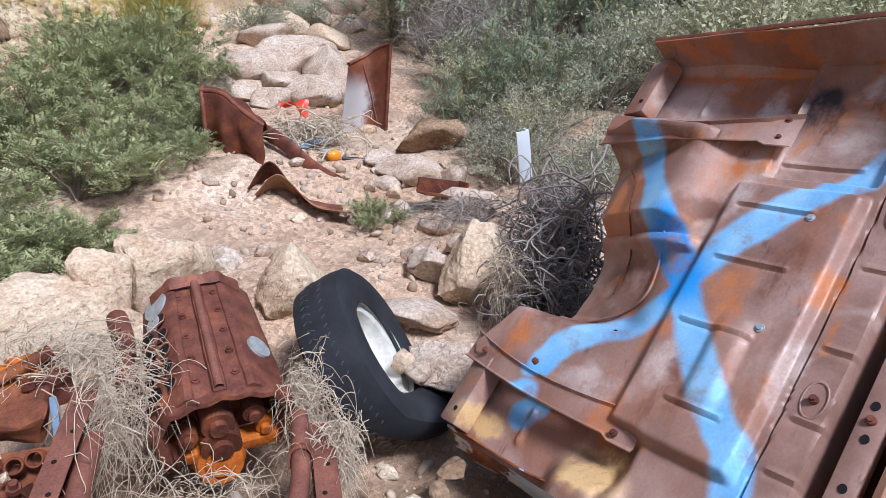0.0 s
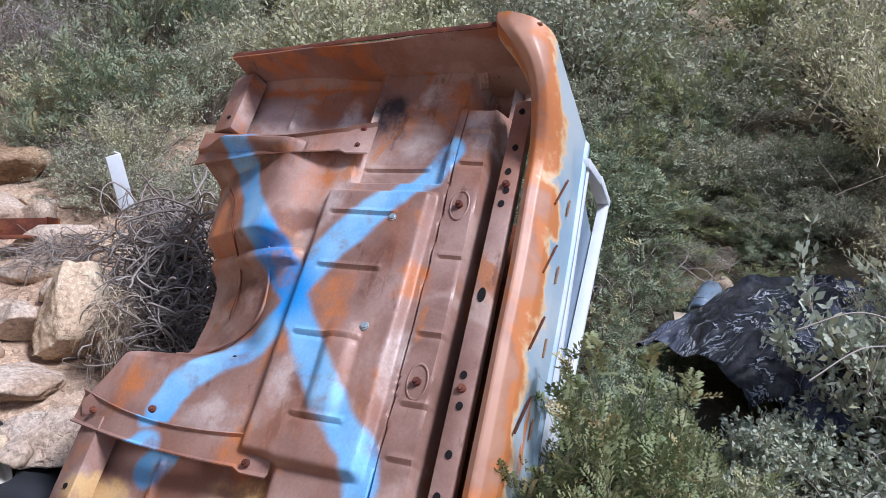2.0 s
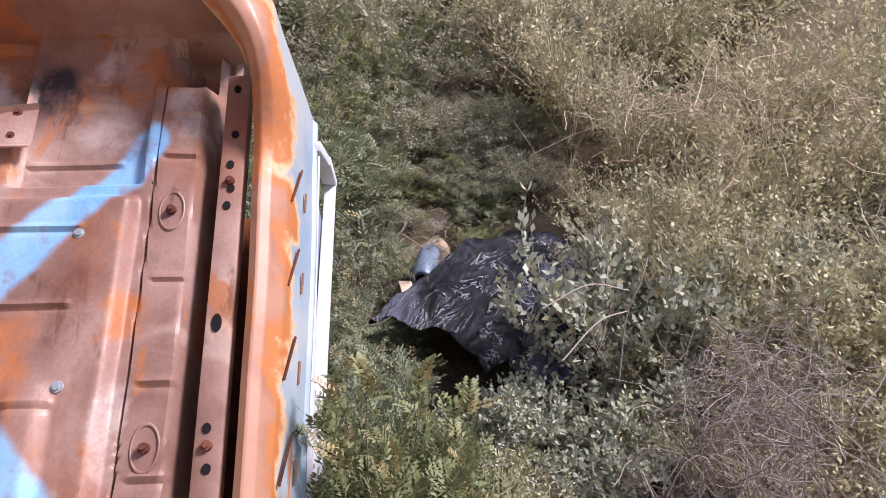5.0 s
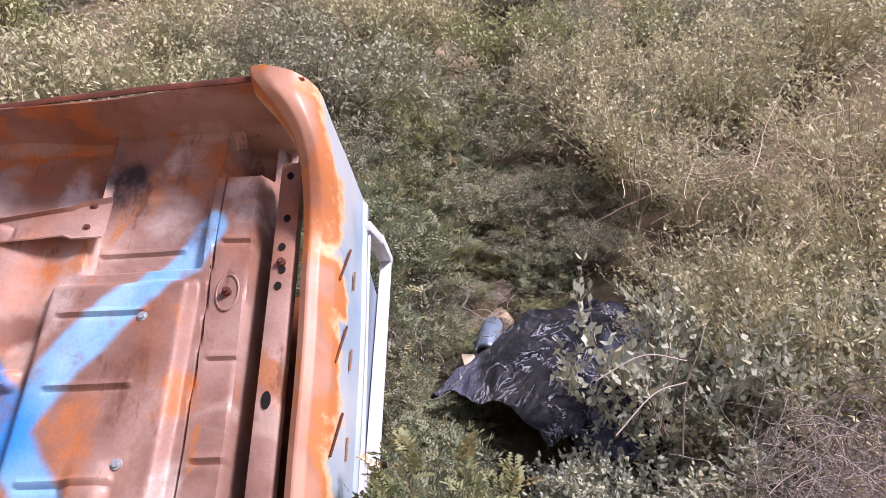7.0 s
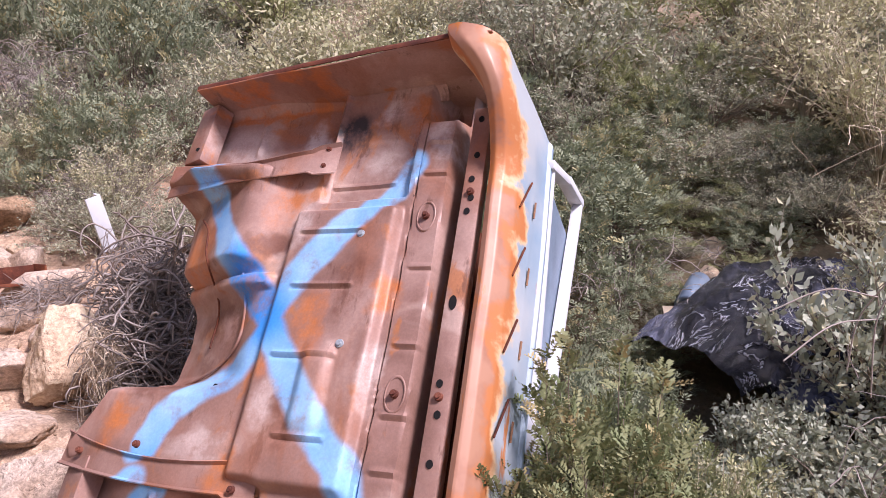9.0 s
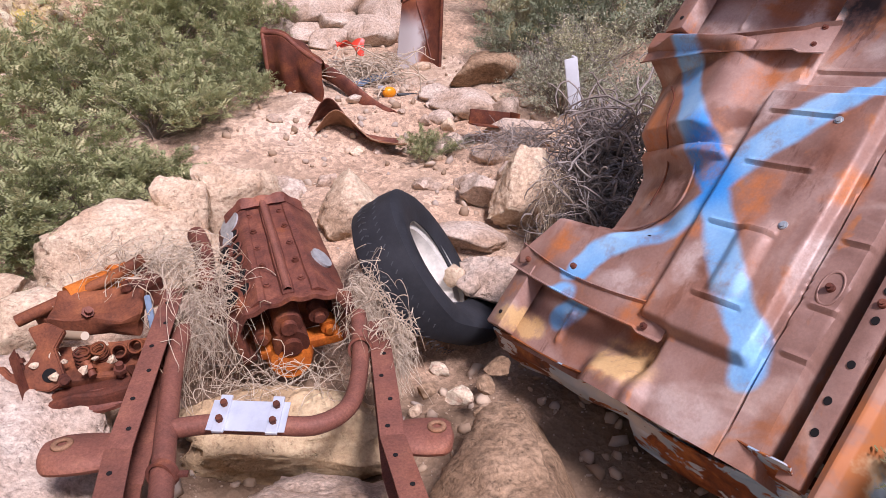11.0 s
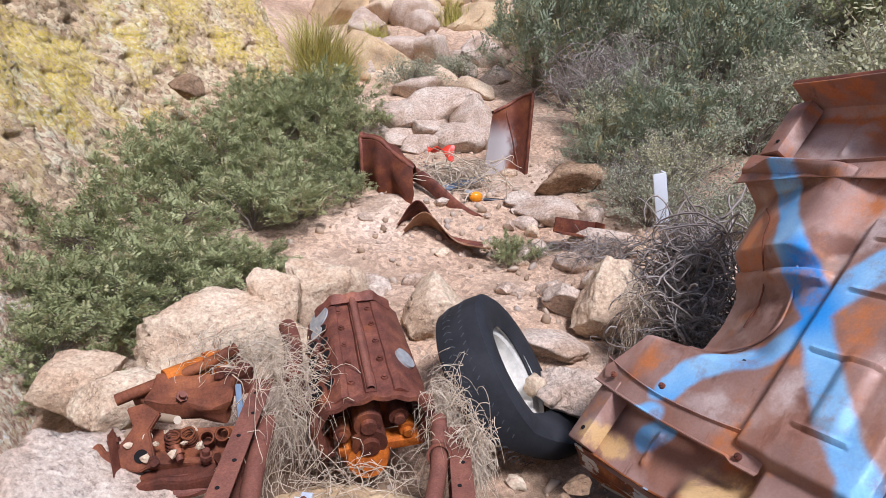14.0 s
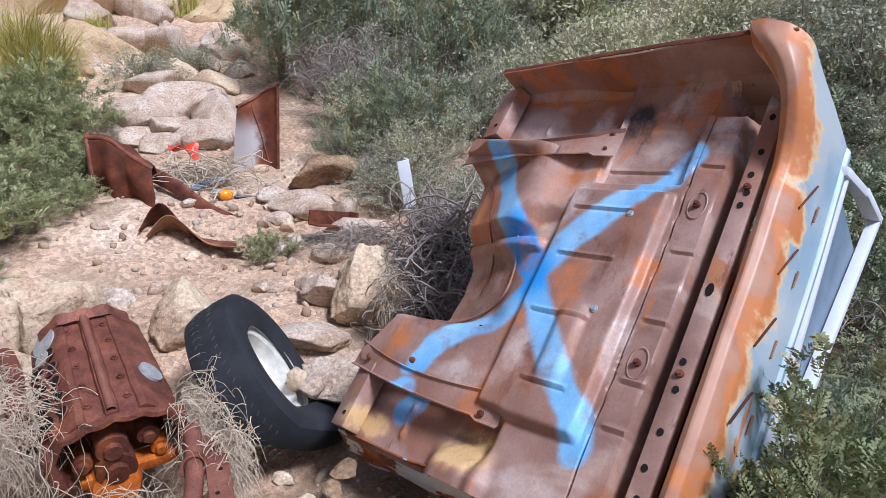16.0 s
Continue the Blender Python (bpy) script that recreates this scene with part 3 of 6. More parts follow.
# stones at the head of the wash
for x, y, z, a, b, c, r, mt, sd in ((-1.5, 8.7, 1.95, 0.75, 0.6, 0.5, 15, M_OCHRE, 31), (-0.45, 10.9, 2.75, 0.6, 0.5, 0.45, 0, M_OCHRE, 32), (0.0, 11.8, 3.3, 0.5, 0.5, 0.6, 30, M_BOULDER, 33), (0.4, 9.4, 2.2, 0.35, 0.35, 0.28, 0, M_PALE, 34),
                                    (-1.75, 9.9, 2.6, 0.45, 0.4, 0.3, 50, M_PALE, 35), (0.6, 11.6, 2.9, 0.55, 0.45, 0.55, 10, M_PALE, 36), (-1.0, 9.9, 2.35, 0.35, 0.3, 0.25, 70, M_PALE, 37), (-0.35, 9.3, 2.1, 0.3, 0.25, 0.2, 20, M_PALE, 38),
                                    (-1.3, 12.2, 3.4, 0.9, 0.6, 0.6, 20, M_BOULDER, 39), (-2.3, 11.2, 3.0, 0.7, 0.6, 0.7, 45, M_OCHRE, 31), (0.9, 10.4, 2.6, 0.4, 0.35, 0.3, 45, M_PALE, 34), (0.1, 8.5, 1.85, 0.3, 0.3, 0.2, 15, M_PALE, 35)):
    rock(x, y, z, a, b, c, r, mt, sd, "weathered boulder at the head of the wash", group="head boulders")
rq = random.Random(3)
for i in range(34):
    y = rq.uniform(7.4, 12.5)
    x = rq.uniform(-1.9, 0.9) + (y - 9) * 0.05
    q = rq.uniform(0.14, 0.42) * (0.7 + (y - 7) * 0.08)
    rock(x, y, ground_z(x, y) + q * 0.25, q * 1.2, q, q * 0.8, rq.uniform(0, 180), rq.choice((M_PALE, M_PALE, M_BOULDER, M_OCHRE)), 34 + i % 6, "weathered boulder at the head of the wash", group="head boulders", sub=3)
for x, y, z, a, b, c, r, sd in ((-0.95, 6.7, 1.4, 0.18, 0.15, 0.13, 0, 41), (-0.75, 6.5, 1.42, 0.2, 0.16, 0.16, 30, 42), (-0.45, 6.7, 1.5, 0.28, 0.2, 0.2, 10, 43), (-0.2, 6.45, 1.42, 0.2, 0.17, 0.2, 60, 44), (-0.55, 6.35, 1.32, 0.16, 0.13, 0.13, 80, 41), (-0.3, 6.2, 1.25, 0.17, 0.15, 0.14, 15, 42),
                                (-0.8, 6.3, 1.25, 0.15, 0.13, 0.1, 45, 43), (-1.1, 6.45, 1.3, 0.14, 0.12, 0.1, 0, 44), (-0.05, 6.3, 1.25, 0.14, 0.12, 0.16, 20, 41), (-0.6, 6.1, 1.2, 0.14, 0.1, 0.1, 20, 43)):
    rock(x, y, z, a * 1.5, b * 1.4, c * 1.35, r, M_PALE, sd, "pale broken stone in a heap", group="heaped stones", sub=3)
rock(0.62, 5.2, 1.02, 0.28, 0.22, 0.16, 10, M_BROWN, 45, "brown stone half buried below shrubs")
for x, y, a, b, c, r, sd in ((0.42, 4.75, 0.26, 0.2, 0.12, 10, 46), (0.75, 4.35, 0.24, 0.16, 0.11, -20, 47), (0.25, 4.9, 0.15, 0.12, 0.09, 40, 46), (0.65, 4.65, 0.16, 0.12, 0.1, 70, 47), (0.5, 4.05, 0.1, 0.1, 0.07, 20, 46), (0.62, 3.8, 0.12, 0.1, 0.08, 5, 47), (-0.62, 3.6, 0.1, 0.08, 0.06, 0, 46), (-0.45, 3.75, 0.09, 0.07, 0.05, 50, 47), (0.33, 3.75, 0.1, 0.08, 0.06, 70, 47)):
    rock(x, y, ground_z(x, y) + c * 0.35, a, b, c, r, M_PALE, sd, "flat grey stone bedded in sand", group="bedded stones", sub=3)
for i in range(46):
    x, y = rq.uniform(0.1, 0.95), rq.uniform(3.25, 5.0)
    if i % 3 == 0:
        x, y = rq.uniform(-0.9, 0.3), rq.uniform(3.5, 5.6)
    q = rq.uniform(0.025, 0.075)
    rock(x, y, ground_z(x, y) + q * 0.25, q * 1.3, q, q * 0.75, rq.uniform(0, 180), rq.choice((M_PALE, M_PALE, M_BOULDER)), 46 + i % 8, "small grey stone bedded in sand", group="bedded stones", sub=2)
rock(-2.72, 6.1, 1.72, 0.16, 0.13, 0.12, 20, M_BROWN, 48, "grey-brown stone set in the cliff", sub=4)
# stones on the slope past the shell
rock(3.9, 2.3, 0.5, 0.11, 0.1, 0.1, 0, M_BOULDER, 49, "round tan stone on the brushy slope", sub=3)
rock(3.65, 2.2, 0.4, 0.14, 0.11, 0.1, 50, M_BOULDER, 47, "tan stone beside the black plastic", sub=3)
rock(6.7, 3.45, 1.75, 0.3, 0.28, 0.3, 20, M_BOULDER, 50, "tan boulder up the brushy slope", sub=4)
rock(6.2, 5.4, 2.4, 0.3, 0.28, 0.25, 50, M_BOULDER, 45, "tan boulder up the brushy slope", sub=4)
# cobbles below the shell and tyre
for i, (x, y, c) in enumerate(((0.16, 1.95, 0.055), (0.06, 2.0, 0.045), (0.25, 2.0, 0.05), (0.1, 2.12, 0.05), (0.3, 2.12, 0.06), (0.22, 1.86, 0.035), (0.5, 1.35, 0.07), (0.42, 1.2, 0.06), (0.62, 1.45, 0.08), (0.35, 1.1, 0.07), (0.55, 1.15, 0.05), (0.7, 1.25, 0.06), (0.02, 1.88, 0.035), (-0.5, 1.9, 0.04), (-0.62, 1.98, 0.045))):
    rock(x, y, max(ground_z(x, y), 0.33 if y > 1.7 else 0.1) + c * 0.25, c * 0.85, c * 0.65, c * 0.55, i * 50, M_BROWN if i % 3 else M_BOULDER, 51 + i % 3, "small angular cobble on gravel", group="cobbles", sub=2)


def gravel():
    """Loose gravel over the sand."""
    rg = np.random.default_rng(8)
    base = bmesh.new()
    bmesh.ops.create_icosphere(base, subdivisions=1, radius=1)
    bv = np.array([v.co[:] for v in base.verts])
    bf = np.array([[v.index for v in f.verts] for f in base.faces])
    base.free()
    vs, fs = [], []
    n = 0
    for i in range(4200):
        if i < 3300:
            x, y = rg.uniform(-1.3, 1.2), rg.uniform(1.7, 6.3)
        else:
            x, y = rg.uniform(-1.2, 1.4), rg.uniform(0.7, 2.3)
        r = 0.003 + 0.03 * rg.random() ** 9
        sc = r * rg.uniform(0.5, 1.5, 3)
        q = Euler(rg.uniform(0, 6, 3)).to_matrix()
        v = (bv * rg.uniform(0.55, 1.35, (len(bv), 1)) * sc) @ np.array(q).T + (x, y, ground_z(x, y) + r * 0.2)
        vs.append(v)
        fs.append(bf + n)
        n += len(v)
    ob = new("gravel", fast_mesh("gravel", np.concatenate(vs), np.concatenate(fs), M_GRAVEL))
    tagged(ob, "loose pale gravel scattered over the sand", "gravel", kind="stuff")


def gravel_material():
    k = Mat("mixed_gravel", 0.9, 0, 0.15)
    k.color(k.ramp(k.per_island(), (0.0, (0.24, 0.16, 0.1)), (0.4, (0.44, 0.32, 0.22)), (0.7, (0.4, 0.33, 0.27)), (1.0, (0.58, 0.44, 0.31))))
    k.bump(k.noise(90, 4), 0.4, 0.004)
    return k.m


M_GRAVEL = gravel_material()
gravel()

# ---------------------------------------------------------------- overturned body shell


def sheet(name, fn, ns, nt, material, parent, thick=0.003, label=""):
    """A curved metal sheet: fn(s, t) for s and t in 0..1 gives the place."""
    bm = bmesh.new()
    g = [[bm.verts.new(fn(i / ns, j / nt)) for j in range(nt + 1)] for i in range(ns + 1)]
    for i in range(ns):
        for j in range(nt):
            bm.faces.new((g[i][j], g[i + 1][j], g[i + 1][j + 1], g[i][j + 1]))
    bmesh.ops.recalc_face_normals(bm, faces=bm.faces)
    if thick:
        bmesh.ops.solidify(bm, geom=bm.faces[:], thickness=thick)
    return part(name, smooth_bm(bm, 35), material, parent, label)


def band(x, a, b, soft):
    return sst(x, a, a + soft) * (1 - sst(x, b - soft, b))


def pan_left(u):
    """The torn outer edge of the pan."""
    e = np.interp(u, [-0.36, -0.1, -0.06, 0.1, 0.16, 0.3, 0.48, 0.7, 0.8, 0.84, 0.95, 1.3], [1.1, 1.13, 1.15, 1.07, 0.98, 0.965, 1.0, 1.09, 1.13, 1.15, 1.14, 1.13])
    return float(e) + 0.006 * wave(u, 0, 0, 14, 3)


RIBS = ((0.625, 0.3, 0.53), (0.445, 0.3, 0.515), (0.235, 0.3, 0.52), (0.012, 0.28, 0.45), (0.82, 0.26, 0.5), (0.515, 0.075, 0.165), (0.28, 0.075, 0.165),
        (0.09, 0.075, 0.165), (-0.05, 0.075, 0.165), (0.83, 0.08, 0.17), (0.95, 0.08, 0.17))


def pan_height(u, v):
    w = 0.0
    w += 0.032 * band(v, 0.2, 0.575, 0.03) * band(u, -0.13, 0.72, 0.03)
    w += 0.02 * band(v, 0.3, 0.42, 0.04) * band(u, -0.02, 0.3, 0.09)
    w -= 0.16 * sst(v, 0.62, 1.12) * band(u, 0.1, 0.86, 0.07)
    w += 0.075 * band(v, 0.6, 1.14, 0.16) * band(u, 0.5, 0.9, 0.045)
    w -= 0.04 * band(v, 0.6, 1.15, 0.12) * band(u, 0.13, 0.47, 0.07)
    w += 0.02 * band(v, 0.58, 1.05, 0.03) * band(u, 0.44, 0.5, 0.02)
    w -= 0.07 * sst(-u, 0.09, 0.14) * sst(v, 0.44, 0.5)
    w += 0.1 * sst(-u, 0.2, 0.33) * band(v, 0.4, 0.72, 0.12)
    w -= 0.17 * sst(u, 1.02, 1.1) * band(v, 0.05, 0.22, 0.06)
    w -= 0.07 * sst(u, 0.92, 0.95) * sst(v, 0.5, 0.56)
    w -= 0.03 * sst(u, 0.74, 0.76) * band(v, 0.2, 0.52, 0.02)
    w -= 0.02 * band(v, 0.174, 0.186, 0.005)
    w -= 0.15 * (1 - sst(v, 0.06, 0.092))
    for ru, v0, v1 in RIBS:
        if abs(u - ru) < 0.05 and v0 - 0.02 < v < v1 + 0.02:
            w += 0.005 * math.exp(-((u - ru) / 0.006) ** 2) * band(v, v0, v1, 0.015) - 0.0045 * math.exp(-((u - ru + 0.013) / 0.007) ** 2) * band(v, v0, v1, 0.015)
    for rv, u0, u1 in ((0.85, -0.3, -0.15), (0.86, 0.98, 1.14)):
        if u0 < u < u1:
            w += 0.012 * math.exp(-((v - rv) / 0.01) ** 2) * band(u, u0, u1, 0.03)
    w += 0.008 * wave(u, v, 0, 3.5, 5) + 0.003 * wave(u, v, 0, 11, 6)
    return w


SHELL = Matrix(((0.5668, -0.5129, -0.6447, 1.044), (0.3592, 0.8581, -0.367, 1.380), (0.7414, -0.0235, 0.6706, 0.7555), (0, 0, 0, 1)))


def bolt(parent, u, v, r=0.011, h=0.008, material=M_ZINC, name="bolt", label="", base=None):
    bm = bmesh.new()
    z = pan_height(u, v) if base is None else base
    add_cyl(bm, r, h, Matrix.Translation((u, v, z + h / 2)), 14, r * 0.85)
    add_cyl(bm, r * 0.5, h * 0.6, Matrix.Translation((u, v, z + h * 1.2)), 10)
    return part(name, smooth_bm(bm), material, parent, label)


def hole(parent, u, v, ru, rv, z, name="hole"):
    bm = bmesh.new()
    # solid disc, black to stand in for a hole's shade
    add_cyl(bm, 1, 0.004, Matrix.Translation((u, v, z + 0.001)) @ Matrix.Diagonal((ru, rv, 1, 1)), 16)
    return part(name, bm, M_HOLE_SHADE, parent)


def strap(parent, u0, u1, v0, v1, w0, w1, arch, width=0.1, name="crossmember_bracket"):
    """A wide pressed strap with a waist, bridging the pan."""
    def fn(s, t):
        v = v0 + (v1 - v0) * s
        half = width / 2 * (1 - 0.25 * math.sin(math.pi * s)) * (1.25 if s < 0.12 else 1)
        u = u0 + (u1 - u0) * s + (t - 0.5) * 2 * half - 0.03 * math.sin(math.pi * s)
        w = w0 + (w1 - w0) * s + arch * math.sin(math.pi * s) + 0.012 * sst(abs(t - 0.5), 0.4, 0.5) + 0.005 * wave(u, v, 0, 8, 2)
        return (u, v, w)
    return sheet(name, fn, 30, 10, M_PAN, parent, 0.004, "pressed steel bracket with brown primer")


def build_shell():
    sh = thing("vehicle_body_shell", SHELL, "rusted overturned car body shell with blue sprayed cross on its underside", "car body")
    # pressed floor, made of one closed sheet
    nu, nvv = 330, 190
    sheet("floor_pan", lambda s, t: (lambda u, e: (u, 0.034 + t * (e - 0.034), pan_height(u, 0.034 + t * (e - 0.034))))(-0.36 + s * 1.6, pan_left(-0.36 + s * 1.6)), nu, nvv, M_PAN, sh, 0.004)
    # long rail with holes
    bm = bmesh.new()
    add_box(bm, (1.4, 0.058, 0.05), Matrix.Translation((0.365, 0.004, -0.022)), 0.006)
    rail = part("sill_rail", smooth_bm(bm), M_PAN, sh, "brown box rail with punched holes")
    for u in (1.02, 0.885, 0.8, 0.735, 0.69, 0.18, 0.1, -0.02, -0.12, -0.2):
        hole(rail, u, 0.006 + 0.004 * math.sin(u * 40), 0.011, 0.009, 0.0025)
    hole(rail, 0.404, 0.008, 0.021, 0.011, 0.0025)
    for u in (0.755, 0.145):
        bolt(rail, u, 0.006, 0.012, 0.01, M_RUST, base=0.003)
    # body side, curling from the lip round to the outer skin
    def lip(u):
        return 0.02 + 0.19 * sst(u, 0.8, 1.16)
    ts = [0, 0.05, 0.12, 0.2, 0.34, 0.6, 0.8, 0.84, 0.88, 0.92, 1]
    pv = [-0.045, -0.05, -0.07, -0.095, -0.125, -0.152, -0.165, -0.176, -0.176, -0.164, -0.16]
    pw = [-0.07, 0.0, 0.012, 0.0, -0.04, -0.13, -0.2, -0.205, -0.225, -0.232, -0.3]
    def side(s, t):
        u = -0.34 + s * 1.565
        end = sst(u, 0.95, 1.22)
        v, w = float(np.interp(t, ts, pv)), float(np.interp(t, ts, pw))
        v += 0.1 * end ** 2 * (1 - sst(t, 0.02, 0.32)) + 0.03 * end * (1 - sst(t, 0.3, 0.9)) + 0.008 * wave(u, t, 0, 3, 4)
        return (u - 0.22 * sst(u, 0.82, 1.26) * t ** 1.4, v, w + lip(u) * (1 - sst(t, 0.15, 0.85)))
    sheet("side_panel", side, 110, 70, M_BODY, sh, 0.004, "chalky white side panel bleeding orange rust")
    for u in (0.78, 0.56, 0.34, 0.12):
        bm = bmesh.new()
        add_box(bm, (0.12, 0.006, 0.005), Matrix.Translation((u, -0.143, -0.075 + lip(u) * 0.6)) @ pose(0, 0, 0, 65, 22, -8), 0.002)
        part("pressed_slot", smooth_bm(bm), M_RUST_DARK, sh, "dark pressed slot edged with rust")
        bm = bmesh.new()
        add_box(bm, (0.055, 0.006, 0.005), Matrix.Translation((u - 0.02, -0.157, -0.13 + lip(u) * 0.35)) @ pose(0, 0, 0, 70, 0, -2), 0.002)
        part("pressed_slot", smooth_bm(bm), M_RUST_TAN, sh, "rusted slot in the paint")
    # window frame beyond the moulding, bent at its corner
    for a, b, wd in (((0.1, -0.168, -0.42), (1.15, -0.168, -0.725), 0.04), ((0.98, -0.162, -0.2), (1.09, -0.165, -0.47), 0.045), ((1.09, -0.165, -0.46), (1.16, -0.166, -0.74), 0.05), ((0.0, -0.16, -0.305), (1.0, -0.162, -0.25), 0.03)):
        a, b = Vector(a), Vector(b)
        bm = bmesh.new()
        add_box(bm, (wd, 0.03, (b - a).length), Matrix.Translation((a + b) / 2) @ (b - a).to_track_quat("Z", "Y").to_matrix().to_4x4(), 0.006)
        part("window_frame", smooth_bm(bm), M_WHITE, sh, "bent white window frame bar")
    sheet("inner_panel", lambda s, t: (0.08 + 0.9 * s, -0.145, -0.26 - (0.17 + 0.25 * s) * t), 12, 6, M_GREYTRIM, sh, 0.005, "dusty blue grey inner panel")
    # wall along the top of the pan
    def top_wall(s, t):
        v = -0.06 + s * 1.14
        hgt = 0.2 - 0.1 * s
        base = -0.3 + 0.28 * (1 - sst(v, -0.06, 0.08))
        u = 1.245 - 0.045 * t - 0.012 * sst(t, 0.1, 0.3) + 0.012 * math.sin(s * 9) * t * (1 - s)
        return (u + 0.008 * wave(v, t, 0, 4, 8), v, base + (hgt - base) * t)
    sheet("top_wall", top_wall, 60, 16, M_PAN, sh, 0.004, "rusted inner wall of the sill")
    def top_flange(s, t):
        v = -0.015 + s * 1.095
        hgt = 0.2 - 0.1 * s + 0.008 * wave(v, 0, 0, 5, 3)
        return (1.19 + 0.045 * t, v, hgt + 0.004 * math.sin(t * 3) - 0.03 * t * t)
    sheet("top_flange", top_flange, 60, 10, M_RUST_DARK, sh, 0.004, "dull maroon outer flange")
    def top_cove(s, t):
        v = 0.16 + s * 0.9
        return (1.23 - 0.06 * (1 - t), v, -0.07 + 0.09 * t ** 2)
    sheet("cove", top_cove, 40, 8, M_PAN, sh, 0.003)
    # posts that box in the trays
    for u0, u1, nm in ((0.94, 1.19, "upper_post"), (-0.34, -0.09, "lower_post")):
        bm = bmesh.new()
        add_box(bm, (u1 - u0, 0.1, 0.07), Matrix.Translation(((u0 + u1) / 2, 1.075, -0.03)) @ pose(0, 0, 0, -18, 0, 0), 0.008)
        po = part("corner_post", smooth_bm(bm), M_PAN, sh, "boxed sheet steel post")
        hole(po, u0 + 0.05, 1.07, 0.008, 0.008, 0.008)
    strap(sh, 0.9, 0.84, 0.47, 1.15, 0.012, -0.02, 0.05)
    strap(sh, -0.1, -0.07, 0.47, 1.17, 0.0, -0.015, 0.035)
    for u, v in ((0.935, 0.51), (0.87, 0.515), (0.86, 0.98), (-0.075, 0.52), (-0.135, 0.53), (-0.08, 1.08), (-0.05, 0.86)):
        bolt(sh, u, v, 0.011, 0.01, M_RUST, base=0.04 if 0.6 < v < 0.9 else 0.016)
    # two zinc bolts, oval access slots and small drain holes
    bolt(sh, 0.266, 0.302, 0.014, 0.008, label="bright zinc bolt head")
    bolt(sh, 0.607, 0.313, 0.014, 0.008, label="bright zinc bolt head")
    for u, v in ((0.677, 0.131), (0.144, 0.126)):
        bm = bmesh.new()
        add_lathe(bm, [(1.0, 0), (1.0, 0.004), (0.86, 0.006), (0.82, 0.001)], 28, Matrix.Translation((u, v, pan_height(u, v) + 0.001)) @ Matrix.Diagonal((0.052, 0.03, 1, 1)))
        sl = part("oval_slot", smooth_bm(bm), M_PAN, sh, "oval slot with a rusted stud")
        hole(sl, u, v, 0.04, 0.022, pan_height(u, v) - 0.001)
        bolt(sl, u, v, 0.012, 0.016, M_RUST)
    for u, v in ((-0.02, 0.12), (0.8, 0.13), (1.0, 0.15), (0.17, 0.83), (0.14, 0.7), (-0.09, 0.33), (-0.16, 0.21), (0.75, 0.19)):
        hole(sh, u, v, 0.008, 0.008, pan_height(u, v))
    # thin brake line and wire that cling to the pan
    line = [(0.72, 0.98), (0.66, 0.92), (0.55, 0.87), (0.42, 0.84), (0.28, 0.83)]
    mesh_part("wire", bent_tube("wire", [(u, v, pan_height(u, v) + 0.012) for u, v in line], 0.0035, M_RUST_DARK, 6), sh, "loose rusty wire")
    line = [(0.5, 0.72), (0.4, 0.7), (0.29, 0.68), (0.22, 0.74), (0.16, 0.86), (0.14, 0.95)]
    mesh_part("brake_line", bent_tube("brake_line", [(u, v, pan_height(u, v) + 0.01) for u, v in line], 0.005, M_PAN, 6), sh, "bent brake line")
    # lower sill: folded edge, then peeling painted panel
    def low(s, t):
        v = 1.12 - s * 1.12
        u = -0.355 + 0.06 * s + 0.01 * wave(v, 0, 0, 5, 9)
        dent = 0.02 * wave(v, t, 0, 4, 12)
        return (u - 0.035 * math.sin(t * 2.2) - 0.02 * t + dent, v, 0.0 - 0.05 * (1 - s) + 0.035 * sst(s, 0.8, 1) - 0.23 * t - 0.02 * t * s)
    sheet("lower_panel", low, 70, 18, M_LOWER, sh, 0.005, "peeling white and blue panel with orange rust scale")
    def flap(s, t):
        v = 0.56 - s * 0.62
        return (-0.36 + 0.05 * s - 0.07 * t - 0.03 * math.sin(3 * s), v, -0.15 - 0.17 * t + 0.025 * wave(v, t, 0, 5, 14) + 0.06 * s)
    sheet("wheel_arch", flap, 40, 12, M_LOWER, sh, 0.005, "torn wheel arch lip with flaking paint")
    # dark sheet added to shade the hollow under the sill
    sheet("bulkhead", lambda s, t: (-0.27 + 0.02 * wave(s, t, 0, 4, 3), 1.02 - 1.08 * s, -0.2 - 0.42 * t), 20, 8, M_RUST_DARK, sh, 0.005, "dark rust sheet added to shade the hollow")
    # the box that closes the shell behind the pan
    bm = bmesh.new()
    add_box(bm, (1.1, 0.85, 0.02), Matrix.Translation((0.36, 0.48, -0.52)))
    part("roof_side", bm, M_RUST_DARK, sh)
    return sh


def lower_material():
    k = Mat("flaking_sill_paint", 0.55, 0.05, 0.4)
    z = k.xyz()[2]
    c = k.ramp(k.noise(7, 6, 0.7), (0.35, (0.075, 0.024, 0.014)), (0.5, (0.26, 0.075, 0.022)), (0.65, (0.52, 0.19, 0.05)))
    peel = k.smooth(k.math("ADD", k.noise(6, 6, 0.65, (1, 1, 2)), k.math("MULTIPLY", z, -0.25)), 0.53, 0.55)
    c = k.mix(peel, c, k.ramp(k.noise(3, 3), (0.4, (0.7, 0.68, 0.64)), (0.6, (0.34, 0.48, 0.6))))
    k.color(c).bump(k.math("ADD", k.noise(30, 6), k.math("MULTIPLY", peel, 0.6)), 0.4, 0.006)
    return k.m


M_LOWER = lower_material()
build_shell()

# ---------------------------------------------------------------- tyre


